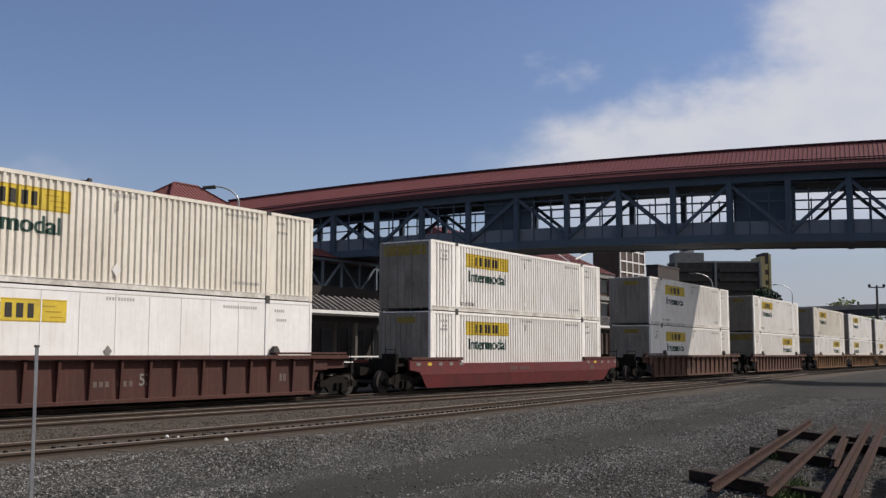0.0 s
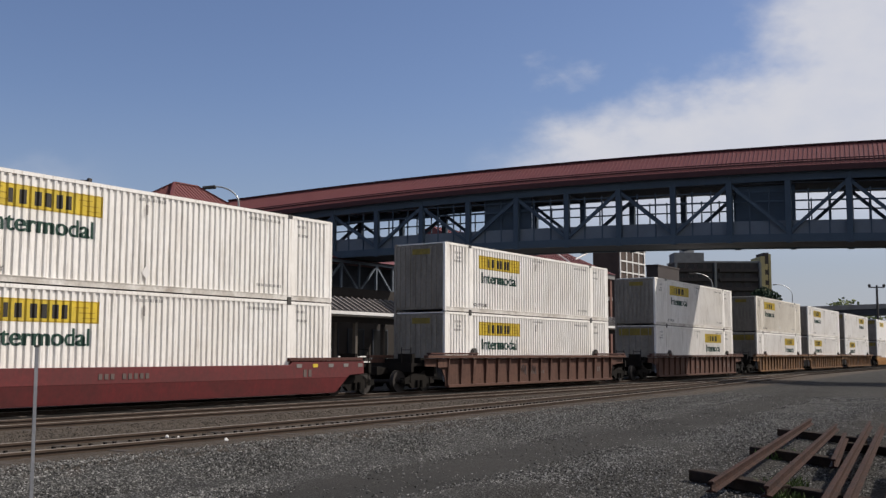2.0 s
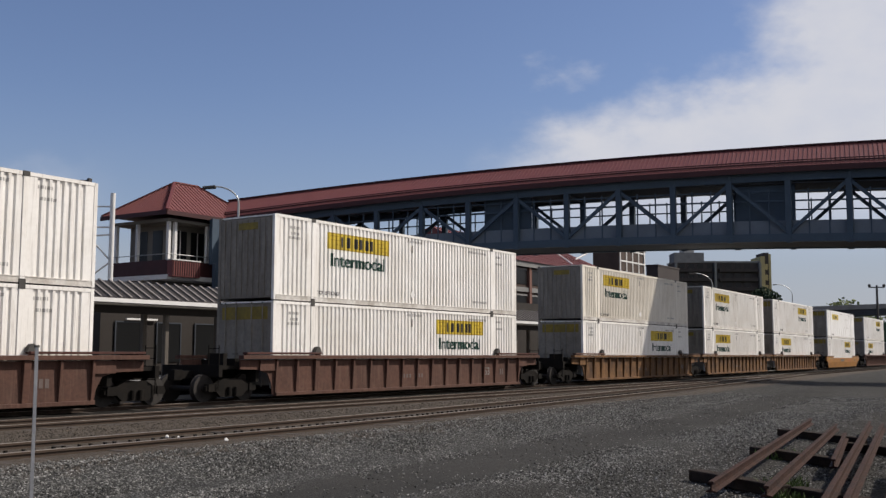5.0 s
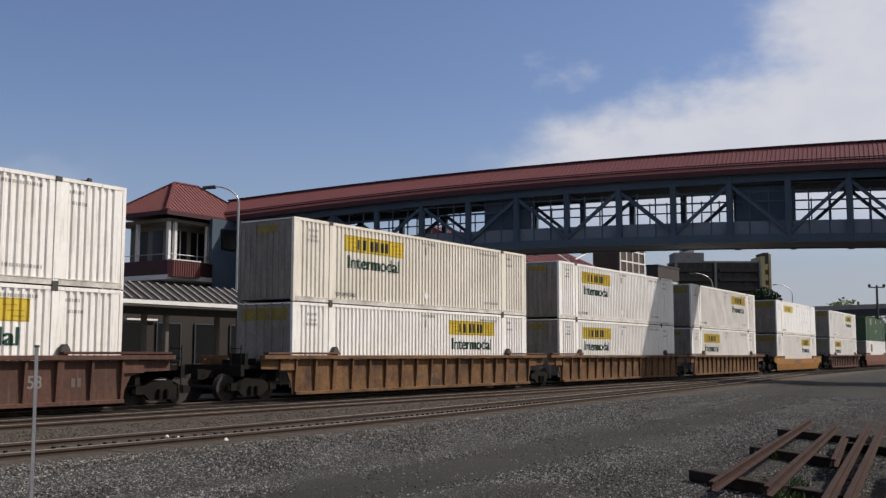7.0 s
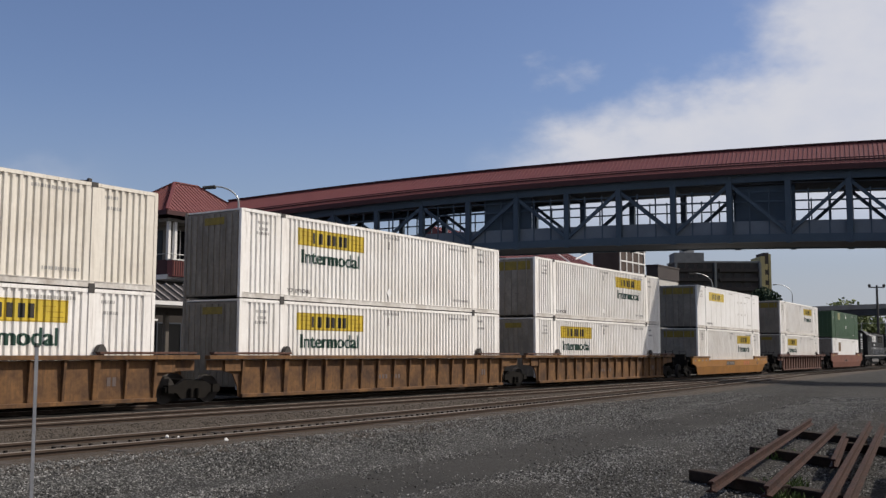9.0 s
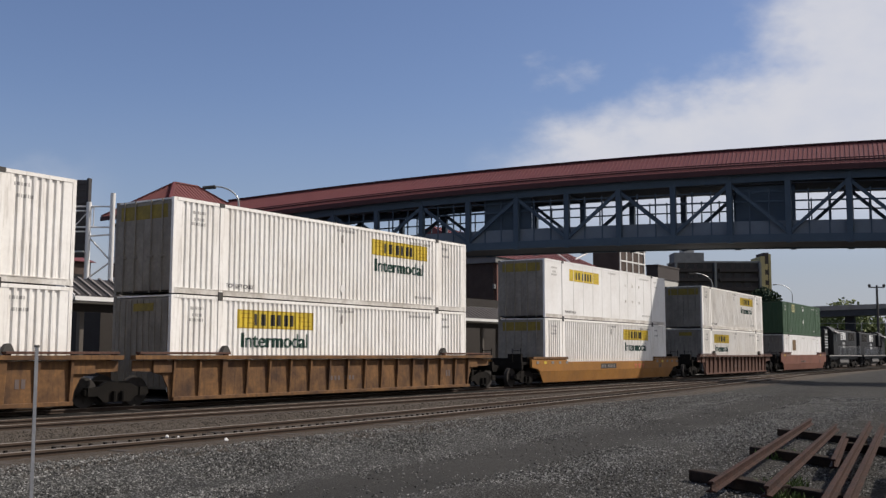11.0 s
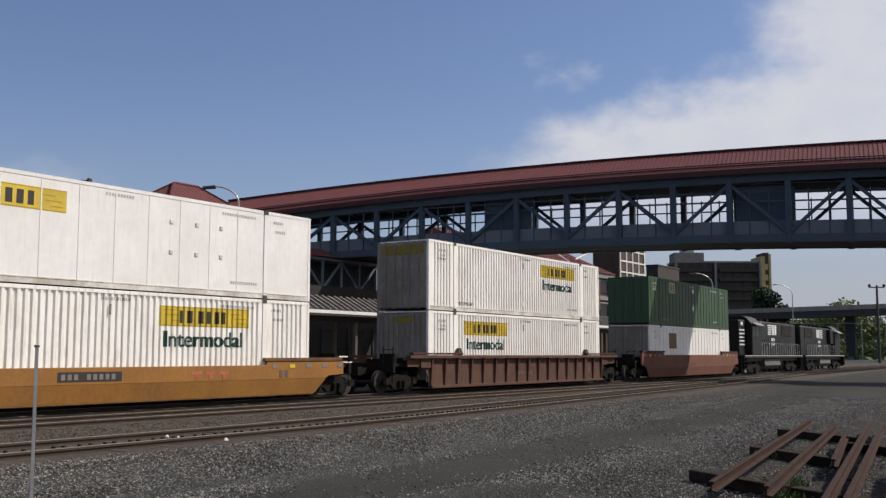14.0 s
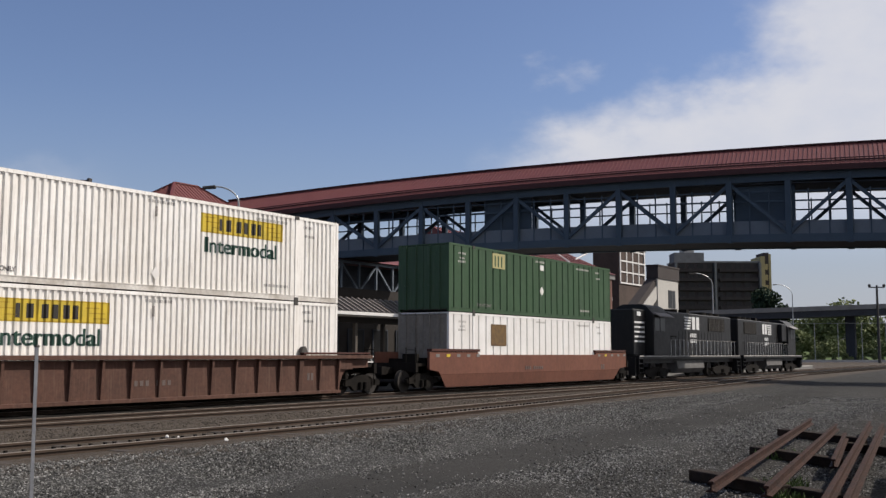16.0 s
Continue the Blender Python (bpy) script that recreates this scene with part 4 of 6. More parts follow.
    part("handrail", Shape().tube((fx(5.9), y0 + 0.03, 2.4), (fx(19.7), y0 + 0.03, 2.4), 0.018, n=6), PALE_INK, e)
    for a in (0.6, LL - 1.2):
        s = Shape()
        for k in range(4):
            B(s, a, y0 + 0.02, 0.4 + k * 0.27, a + 0.6, y0 + 0.35, 0.44 + k * 0.27)
        B(s, a - 0.03, y0 + 0.02, 0.35, a, y0 + 0.35, 1.4)
        B(s, a + 0.6, y0 + 0.02, 0.35, a + 0.63, y0 + 0.35, 1.4)
        part("step_well", s, LOCO, e)
    part("pilot", B(Shape(), 0.35, 0.1, 0.25, 0.55, 2.5, 1.3), LOCO, e)
    part("pilot", B(Shape(), LL - 0.55, 0.1, 0.25, LL - 0.35, 2.5, 1.3), LOCO, e)
    part("coupler", B(B(Shape(), -0.15, 1.15, 0.7, 0.4, 1.45, 0.98), LL - 0.4, 1.15, 0.7, LL + 0.15, 1.45, 0.98), STEEL_BLACK, e)
    for x in (4.2, LL - 4.2):
        t = truck(e, x, base=4.1, r=0.508, mid=True)
        tagged(t, "dusty grey-black engine bogie")
    return e


MOVING.append((locomotive("black diesel locomotive with white stripes, cab towards the wagons", True), 232.4, 0.0))
MOVING.append((locomotive("black diesel locomotive with white stripes, cab at the tail", False), 254.0, 0.0))


# ---- covered footbridge ----
BR0, BRD = Vector((59.66, 37.5, 0)), Vector((-0.206, 1.0, 0)).normalized()
BRN = Vector((BRD.y, -BRD.x, 0))     # across the bridge, away from the camera
BAY, DEEP = 3.52, 4.4


def on_bridge(u, w, z):
    p = (BR0 + BRD * u + BRN * w) * 1.02
    return Vector((p.x, p.y, 1.5 + (z - 1.5) * 1.02))


def z_low(u):
    return 8.45 - 0.0008 * (u + 5) ** 2


def z_eave(u):
    return 12.98 - 0.0010 * (u + 15.5) ** 2


def z_ridge(u):
    return 14.70 - 0.0008 * (u + 18) ** 2


def footbridge():
    b = thing("footbridge", "blue-grey steel truss footbridge with a red metal roof over the tracks", "footbridge", kind="structure")
    us = [BAY * k for k in range(-15, 7)]
    for side, w in (("near", 0.0), ("far", DEEP)):
        for u0, u1 in zip(us, us[1:]):
            a, c = z_low(u0), z_low(u1)
            e, g = z_eave(u0) - 0.45, z_eave(u1) - 0.45
            part("bottom_chord", Shape().beam(on_bridge(u0, w, a + 0.40), on_bridge(u1, w, c + 0.40), 0.32, 0.5), BRIDGE, b)
            part("top_chord", Shape().beam(on_bridge(u0, w, e), on_bridge(u1, w, g), 0.32, 0.62), BRIDGE, b)
            part("mid_rail", Shape().beam(on_bridge(u0, w + 0.2, a + 2.75), on_bridge(u1, w + 0.2, c + 2.75), 0.07, 0.09), BRIDGE, b)
            part("window_head", Shape().beam(on_bridge(u0, w + 0.2, a + 3.35), on_bridge(u1, w + 0.2, c + 3.35), 0.07, 0.07), BRIDGE, b)
            part("parapet_panel", Shape().beam(on_bridge(u0 + 0.1, w + 0.22, a + 1.05), on_bridge(u1 - 0.1, w + 0.22, c + 1.05), 0.05, 0.95), PARAPET, b, "pale blue-grey parapet panel")
            for q in (1 / 3, 2 / 3):
                uu = u0 + (u1 - u0) * q
                part("mullion", Shape().beam(on_bridge(uu, w + 0.2, z_low(uu) + 0.6), on_bridge(uu, w + 0.2, z_low(uu) + 3.5), 0.075), BRIDGE, b)
        for i, u in enumerate(us):
            wide = 0.32
            part("post", Shape().beam(on_bridge(u, w, z_low(u) + 0.1), on_bridge(u, w, z_eave(u) - 0.2), wide * (0.85 if i % 2 else 1.0), 0.36), BRIDGE, b)
        for i, (u0, u1) in enumerate(zip(us, us[1:])):
            p, q = (u0, u1) if i % 2 == 1 else (u1, u0)
            part("diagonal", Shape().beam(on_bridge(p, w + 0.03, z_low(p) + 0.75), on_bridge(q, w + 0.03, z_eave(q) - 0.8), 0.2, 0.22), BRIDGE, b)
    for u0, u1 in zip(us, us[1:]):
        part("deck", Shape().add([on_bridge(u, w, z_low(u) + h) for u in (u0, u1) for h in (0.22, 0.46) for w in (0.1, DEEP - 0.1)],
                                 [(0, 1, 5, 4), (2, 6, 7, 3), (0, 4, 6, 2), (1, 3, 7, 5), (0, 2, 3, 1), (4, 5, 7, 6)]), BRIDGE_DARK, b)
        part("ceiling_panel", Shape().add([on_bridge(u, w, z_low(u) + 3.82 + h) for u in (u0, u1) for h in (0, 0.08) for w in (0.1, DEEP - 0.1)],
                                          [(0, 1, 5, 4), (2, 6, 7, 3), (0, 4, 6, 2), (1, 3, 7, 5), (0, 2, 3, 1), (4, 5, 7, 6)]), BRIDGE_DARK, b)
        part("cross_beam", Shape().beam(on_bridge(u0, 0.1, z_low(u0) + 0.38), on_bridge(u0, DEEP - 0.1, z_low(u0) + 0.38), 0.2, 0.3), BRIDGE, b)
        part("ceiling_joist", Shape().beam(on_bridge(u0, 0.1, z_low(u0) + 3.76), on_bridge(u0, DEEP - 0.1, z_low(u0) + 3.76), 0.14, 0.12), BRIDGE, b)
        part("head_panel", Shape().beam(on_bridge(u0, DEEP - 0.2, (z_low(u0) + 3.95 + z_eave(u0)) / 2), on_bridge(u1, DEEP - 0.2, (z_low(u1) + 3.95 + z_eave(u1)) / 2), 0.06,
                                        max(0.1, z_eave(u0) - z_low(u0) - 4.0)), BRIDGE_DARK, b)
    # roof: two slopes in bays, with standing seams
    over = 0.6
    for side in (0, 1):
        for u0, u1 in zip(us, us[1:]):
            w_e, w_r = (-over, DEEP / 2) if side == 0 else (DEEP + over, DEEP / 2)
            vs = [on_bridge(u, w, z + h) for h in (0, 0.06) for u, w, z in ((u0, w_e, z_eave(u0)), (u1, w_e, z_eave(u1)), (u1, w_r, z_ridge(u1)), (u0, w_r, z_ridge(u0)))]
            panel = part("roof_panel", Shape().add(vs, [(0, 1, 2, 3), (4, 7, 6, 5), (0, 4, 5, 1), (1, 5, 6, 2), (2, 6, 7, 3), (3, 7, 4, 0)]), ROOF, b)
            for k in range(13):
                u = u0 + (u1 - u0) * (k + 0.5) / 13
                part("seam", Shape().beam(on_bridge(u, w_e, z_eave(u) + 0.078), on_bridge(u, w_r, z_ridge(u) + 0.078), 0.035, 0.04), ROOF, panel)
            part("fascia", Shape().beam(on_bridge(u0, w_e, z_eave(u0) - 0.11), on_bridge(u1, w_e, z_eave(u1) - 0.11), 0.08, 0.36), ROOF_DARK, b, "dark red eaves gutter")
            if side == 0:
                for w, tall in ((w_e + 0.3, 0.1), (w_e + 0.62, 0.06)):
                    q = (w - w_e) / (w_r - w_e)
                    part("snow_rail", Shape().beam(on_bridge(u0, w, z_eave(u0) * (1 - q) + z_ridge(u0) * q + 0.14), on_bridge(u1, w, z_eave(u1) * (1 - q) + z_ridge(u1) * q + 0.14), 0.05, tall), ROOF_DARK, panel)
    for u0, u1 in zip(us, us[1:]):
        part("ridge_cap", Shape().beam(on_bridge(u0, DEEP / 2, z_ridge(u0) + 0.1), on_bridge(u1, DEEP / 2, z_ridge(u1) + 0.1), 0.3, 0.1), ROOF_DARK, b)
    # solid enclosure of one bay over the near tracks (a stair landing)
    part("clad_panel", Shape().beam(on_bridge(-21.5, 0.6, z_low(-19) + 2.3), on_bridge(-17.9, 0.6, z_low(-19) + 2.3), 0.1, 3.0), BRIDGE, b)
    part("clad_panel", Shape().beam(on_bridge(-1.0, 0.6, z_low(0) + 2.3), on_bridge(-4.4, 0.6, z_low(0) + 2.3), 0.1, 3.0), BRIDGE, b)
    # piers
    for u in (18.6, -34.5):
        for w in (0.3, DEEP - 0.3):
            part("pier_column", Shape().beam(on_bridge(u, w, -0.4), on_bridge(u, w, z_low(u) + 0.2), 0.75, 0.75), BRIDGE_DARK, b, bevel=0.03)
        part("pier_cap", Shape().beam(on_bridge(u, -0.2, z_low(u) - 0.15), on_bridge(u, DEEP + 0.2, z_low(u) - 0.15), 0.9, 0.55), BRIDGE, b)
    return b


footbridge()


# ---- station beyond the train ----
def hip_roof(x0, y0, x1, y1, z0, z1, parent, inset):
    s = Shape()
    ym = (y0 + y1) / 2
    vs = [(x0, y0, z0), (x1, y0, z0), (x1, y1, z0), (x0, y1, z0), (x0 + inset, ym, z1), (x1 - inset, ym, z1)]
    s.add(vs, [(0, 1, 5, 4), (1, 2, 5), (2, 3, 4, 5), (3, 0, 4), (3, 2, 1, 0)])
    r = part("roof", s, ROOF, parent, "dark red standing-seam hip roof")
    # seams and hip caps
    for k in range(1, 26):
        q = k / 26
        x = x0 + (x1 - x0) * q
        f = min(1, (x - x0) / inset, (x1 - x) / inset)
        part("seam", Shape().beam((x, y0, z0 + 0.03), (x, y0 + (ym - y0) * f, z0 + (z1 - z0) * f + 0.03), 0.04, 0.05), ROOF, r)
        y = y0 + (y1 - y0) * q
        f = 1 - abs(y - ym) / (ym - y0)
        part("seam", Shape().beam((x0, y, z0 + 0.03), (x0 + inset * f, y, z0 + (z1 - z0) * f + 0.03), 0.04, 0.05), ROOF, r)
    for p, q in (((x0, y0, z0), (x0 + inset, ym, z1)), ((x1, y0, z0), (x1 - inset, ym, z1)), ((x0, y1, z0), (x0 + inset, ym, z1)), ((x0 + inset, ym, z1), (x1 - inset, ym, z1))):
        part("hip_cap", Shape().beam(Vector(p) + Vector((0, 0, 0.06)), Vector(q) + Vector((0, 0, 0.06)), 0.22, 0.1), ROOF, r)
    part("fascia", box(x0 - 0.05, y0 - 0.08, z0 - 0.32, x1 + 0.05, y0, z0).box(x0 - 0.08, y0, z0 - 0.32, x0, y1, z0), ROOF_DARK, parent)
    return r


def station_tower():
    t = thing("station_tower", "cream two-storey station tower with red hip roof and open gallery", "station building")
    x0, y0, x1, y1 = 51.1, 58.2, 58.6, 64.5
    hip_roof(50.3, 57.5, 60.5, 64.9, 11.9, 14.75, t, 3.9)
    part("lower_wall", box(x0, y0 + 1.6, -0.4, x1, y1, 7.2), STUCCO, t)
    part("gallery_floor", box(x0 - 0.2, y0 - 0.2, 6.9, x1 + 0.2, y1, 7.25), FASCIA, t)
    part("gallery_soffit", box(x0 - 0.1, y0 - 0.1, 11.2, x1, y1, 11.42), STUCCO, t)
    part("inner_wall", box(x0 + 1.4, y0 + 1.6, 7.25, x1 - 0.2, y1 - 0.4, 11.2), STUCCO, t)
    for i in range(3):
        w = part("window", box(x0 + 1.9 + i * 1.75, y0 + 1.57, 8.3, x0 + 3.2 + i * 1.75, y0 + 1.62, 10.8), GLASS, t, "dark tall window")
        part("frame", box(x0 + 2.5 + i * 1.75, y0 + 1.54, 8.3, x0 + 2.58 + i * 1.75, y0 + 1.58, 10.8), FASCIA, w)
    for i in range(2):
        part("window", box(x0 + 1.37, y0 + 2.2 + i * 1.7, 8.3, x0 + 1.42, y0 + 3.3 + i * 1.7, 10.8), GLASS, t, "dark tall window")
    for x, y in ((x0, y0), (x0 + 0.6, y0), (x1 - 0.2, y0), (x0 + 3.8, y0), (x0, y0 + 3.4), (x0, y1 - 0.5)):
        part("column", box(x, y, 7.25, x + 0.26, y + 0.26, 11.2), FASCIA, t, bevel=0.02)
    part("balustrade", box(x0, y0 - 0.06, 7.25, x1, y0 + 0.05, 8.35).box(x0 - 0.06, y0, 7.25, x0 + 0.05, y1, 8.35), ROOF_DARK, t, "dark red gallery balustrade")
    bay = part("balcony_bay", box(x0 - 0.1, y0 - 0.65, 7.1, x0 + 2.6, y0 - 0.08, 8.3), ROOF, t, "projecting ribbed red balcony front")
    for k in range(12):
        part("batten", box(x0 - 0.05 + k * 0.22, y0 - 0.69, 7.15, x0 + 0.03 + k * 0.22, y0 - 0.65, 8.25), ROOF_DARK, bay)
    part("bay_rail", box(x0 - 0.15, y0 - 0.7, 8.3, x0 + 2.65, y0 - 0.05, 8.38), FASCIA, bay)
    part("gallery_rail", Shape().tube((x0, y0, 8.8), (x1, y0, 8.8), 0.03).tube((x0, y0, 8.8), (x0, y1, 8.8), 0.03), GALV, t)
    return t


def bridge_head():
    """The enclosed landing between tower and footbridge."""
    h = thing("bridge_landing", "blue-grey enclosed landing at the end of the footbridge", "building")
    part("wall", box(58.0, 56.6, -0.4, 58.3, 62.0, 12.0), BRIDGE, h)
    part("wall", box(54.0, 56.3, -0.4, 58.0, 56.6, 8.2), BRIDGE, h)
    part("wall", box(54.5, 57.2, 8.2, 58.0, 57.5, 11.7), BRIDGE, h)
    part("window", box(55.4, 57.1, 9.4, 57.2, 57.19, 11.0), GLASS, h, "dark window")
    return h


station_tower()
bridge_head()


def platform_canopy():
    c = thing("platform_canopy", "dark seamed platform canopy with a white fascia on posts", "canopy", kind="structure")
    x0, x1, y0, ym, y1 = 29.7, 96.0, 40.0, 41.75, 43.5
    z0, z1 = 4.05, 5.0
    for y_e in (y0, y1):
        slope = part("roof_slope", Shape().add([(x0, y_e, z0), (x1, y_e, z0), (x1, ym, z1), (x0, ym, z1), (x0, y_e, z0 + 0.08), (x1, y_e, z0 + 0.08), (x1, ym, z1 + 0.08), (x0, ym, z1 + 0.08)],
                                               [(0, 1, 2, 3), (4, 7, 6, 5), (0, 4, 5, 1), (1, 5, 6, 2), (2, 6, 7, 3), (3, 7, 4, 0)]), CANOPY, c)
        if y_e == y0:
            me = Shape().beam((0, y0, z0 + 0.12), (0, ym, z1 + 0.12), 0.13, 0.09).mesh("seam", SEAM)
            x = x0 + 0.25
            while x < x1:
                s = part("seam", me, None, slope)
                s.location.x = x
                x += 0.6
    part("fascia", box(x0, y0 - 0.06, z0 - 0.13, x1, y0 - 0.002, z0 + 0.07), FASCIA, c, "white painted fascia")
    part("barge_board", Shape().beam((x0 - 0.05, y0, z0 + 0.02), (x0 - 0.05, ym, z1 + 0.02), 0.08, 0.26), FASCIA, c, "white gable board")
    # The back board's shade is put into its colour: stucco instead of white.
    part("barge_board", Shape().beam((x0 - 0.05, y1, z0 + 0.02), (x0 - 0.05, ym, z1 + 0.02), 0.08, 0.26), STUCCO, c, "gable board with shade in its drab colour")
    part("soffit", box(x0 + 0.1, y0, z0 - 0.22, x1, y1, z0 - 0.16), STUCCO, c)
    part("gable_panel", Shape().prism([(y0 + 0.1, z0), (y1 - 0.1, z0), (ym, z1)], "x", x0 + 0.15, x0 + 0.25), STUCCO, c)
    part("header_beam", box(x0 + 0.3, y0 + 0.9, z0 - 0.6, x1, y0 + 1.2, z0 - 0.22), CANOPY_SHADE, c)
    x = x0 + 1.0
    while x < x1:
        part("post", box(x, y0 + 0.9, 0.25, x + 0.25, y0 + 1.15, z0 - 0.5), POST_PAINT, c, bevel=0.02)
        part("post", box(x, y1 - 0.9, 0.25, x + 0.25, y1 - 0.65, z0 - 0.3), POST_PAINT, c, bevel=0.02)
        x += 5.2
    return c


def platform():
    p = thing("platform", "grey concrete station platform with a pale edge", "platform", kind="structure")
    part("slab", box(-20, 29.5, -0.42, 120, 56, 0.25), CONCRETE, p)
    part("edge_strip", box(-20, 29.45, 0.18, 120, 29.95, 0.262), PALE, p)
    return p


def station_hall():
    h = thing("station_hall", "low station hall behind the platform canopy, shade in its dark walls", "station building")
    part("wall", box(36.0, 46.2, 0.25, 50.8, 46.6, 4.6), CANOPY_SHADE, h)
    part("wall", box(50.8, 46.2, 0.25, 100, 46.6, 6.2), CANOPY_SHADE, h)
    part("wall", box(36.0, 46.6, 0.25, 36.4, 49.0, 4.6), CANOPY_SHADE, h)
    part("wall", box(36.0, 49.0, 0.25, 100, 49.3, 4.6), CANOPY_SHADE, h)
    part("roof_slab", box(35.8, 46.0, 4.6, 50.8, 49.4, 4.9), CANOPY, h)
    for i in range(12):
        x = 37.0 + i * 2.9
        w = part("window", box(x, 46.14, 1.0, x + 1.7, 46.2, 3.2), GLASS, h, "dark shopfront window")
        part("frame", box(x - 0.08, 46.1, 0.92, x, 46.16, 3.28).box(x + 1.7, 46.1, 0.92, x + 1.78, 46.16, 3.28).box(x, 46.1, 3.2, x + 1.7, 46.16, 3.28), BRIDGE_DARK, w)
    part("transom", box(37.6, 46.0, 3.35, 39.8, 46.08, 3.45), FASCIA, h)
    return h


platform()
platform_canopy()
station_hall()


def rail_fence(x0, x1, y):
    f = thing("platform_railing", "pale horizontal metal railing on the platform", "railing")
    x = x0
    while x <= x1:
        part("post", box(x, y, 0.25, x + 0.07, y + 0.07, 1.35), GALV, f)
        x += 1.6
    for z in (0.62, 0.95, 1.28):
        part("rail", box(x0, y - 0.02, z, x1, y + 0.02, z + 0.08), FASCIA, f)


rail_fence(36.5, 44.0, 38.6)
rail_fence(47.0, 60.0, 38.6)


def low_truss():
    """Lower roofed walkway truss behind the footbridge."""
    t = thing("walkway_truss", "pale blue steel truss walkway with a red roof, behind the canopy", "walkway")
    y, x0, n, bay = 48.5, 52.95, 10, 2.15
    zb, zt = 5.9, 8.3
    part("bottom_chord", box(x0, y, zb, x0 + n * bay, y + 0.18, zb + 0.25), PARAPET, t)
    part("top_chord", box(x0, y, zt, x0 + n * bay, y + 0.18, zt + 0.22), PARAPET, t)
    for i in range(n + 1):
        x = x0 + i * bay
        part("post", box(x - 0.08, y + 0.01, zb + 0.25, x + 0.08, y + 0.17, zt), PARAPET, t)
        if i < n:
            p, q = ((x, y + 0.09, zb + 0.3), (x + bay, y + 0.09, zt)) if i % 2 == 0 else ((x, y + 0.09, zt), (x + bay, y + 0.09, zb + 0.3))
            part("diagonal", Shape().beam(p, q, 0.14), PARAPET, t)
    part("deck", box(x0, y + 0.18, zb, x0 + n * bay, y + 2.6, zb + 0.2), BRIDGE_DARK, t)
    part("roof", Shape().prism([(y - 0.3, zt + 0.25), (y + 3.0, zt + 0.25), (y + 1.4, zt + 1.0)], "x", x0 - 0.2, x0 + n * bay + 0.2), ROOF, t, "red metal roof")
    part("back_panel", box(x0, y + 2.6, zb, x0 + n * bay, y + 2.75, zt + 0.2), BRIDGE_DARK, t)
    for i in (2, 5, 8, 11):
        part("column", box(x0 + i * bay - 0.15, y + 0.2, 0.25, x0 + i * bay + 0.15, y + 0.5, zb), BRIDGE, t)
    return t


low_truss()


def sign_gantry():
    g = thing("sign_gantry", "white tubular truss sign gantry with two dark sign backs", "sign gantry")
    p1, p2 = Vector((43.5, 57.42, 0)), Vector((44.38, 56.1, 0))
    up = Vector((0, 0, 1))
    for p, top in ((p1, 11.6), (p2, 12.2)):
        part("post", Shape().tube(p + up * -0.4, p + up * top, 0.17, n=12), FASCIA, g, "white tubular post")
    part("brace", Shape().tube(p1 + up * 9.3, p2 + up * 7.6, 0.06).tube(p1 + up * 6.4, p2 + up * 7.6, 0.06).tube(p1 + up * 9.3, p2 + up * 9.4, 0.06), FASCIA, g)
    way = Vector((-0.56, 0.83, 0)).normalized()
    a = p1.copy()
    n, step = 12, 1.25
    for k, (dz, off) in enumerate(((11.0, 0), (9.6, 0), (11.3, 1), (9.9, 1))):
        o = (p2 - p1) * off
        part("chord", Shape().tube(a + o + up * dz, a + o + way * n * step + up * dz, 0.055, n=8), FASCIA, g)
    for i in range(n):
        b0, b1 = a + way * step * i, a + way * step * (i + 1)
        o = p2 - p1
        part("lacing", Shape().tube(b0 + up * 11.0, b1 + up * 9.6, 0.035, n=6), FASCIA, g)
        part("lacing", Shape().tube(b0 + up * 11.0, b1 + o + up * 11.3, 0.035, n=6), FASCIA, g)
        part("lacing", Shape().tube(b1 + o + up * 11.3, b1 + o + up * 9.9, 0.035, n=6), FASCIA, g)
    part("post", Shape().tube(a + way * n * step + up * -0.4, a + way * n * step + up * 11.6, 0.17, n=12), FASCIA, g)
    for q0, q1, z0, z1 in ((Vector((43.1, 60.6, 0)), Vector((44.45, 58.7, 0)), 8.0, 13.35), (Vector((41.5, 63.2, 0)), Vector((42.8, 61.1, 0)), 8.4, 12.4)):
        s = part("sign_back", Shape().beam(q0 + up * ((z0 + z1) / 2), q1 + up * ((z0 + z1) / 2), 0.12, z1 - z0), SIGN_BACK, g, "dark ribbed back of a sign")
        for k in range(12):
            z = z0 + (z1 - z0) * (k + 0.5) / 12
            part("stiffener", Shape().beam(q0 + up * z - Vector((0.09, 0.06, 0)), q1 + up * z - Vector((0.09, 0.06, 0)), 0.05, 0.16), SIGN_BACK, s)
        for q in (q0, q1):
            part("edge_post", Shape().beam(q + up * (z0 - 0.1) - Vector((0.05, 0.03, 0)), q + up * (z1 + 0.1) - Vector((0.05, 0.03, 0)), 0.25, 0.2), SIGN_BACK, s)
    part("catwalk", Shape().beam(a + up * 8.2 - Vector((0.5, 0.3, 0)), a + way * 3.2 + up * 8.2 - Vector((0.5, 0.3, 0)), 0.5, 0.08), GALV, g)
    return g


sign_gantry()


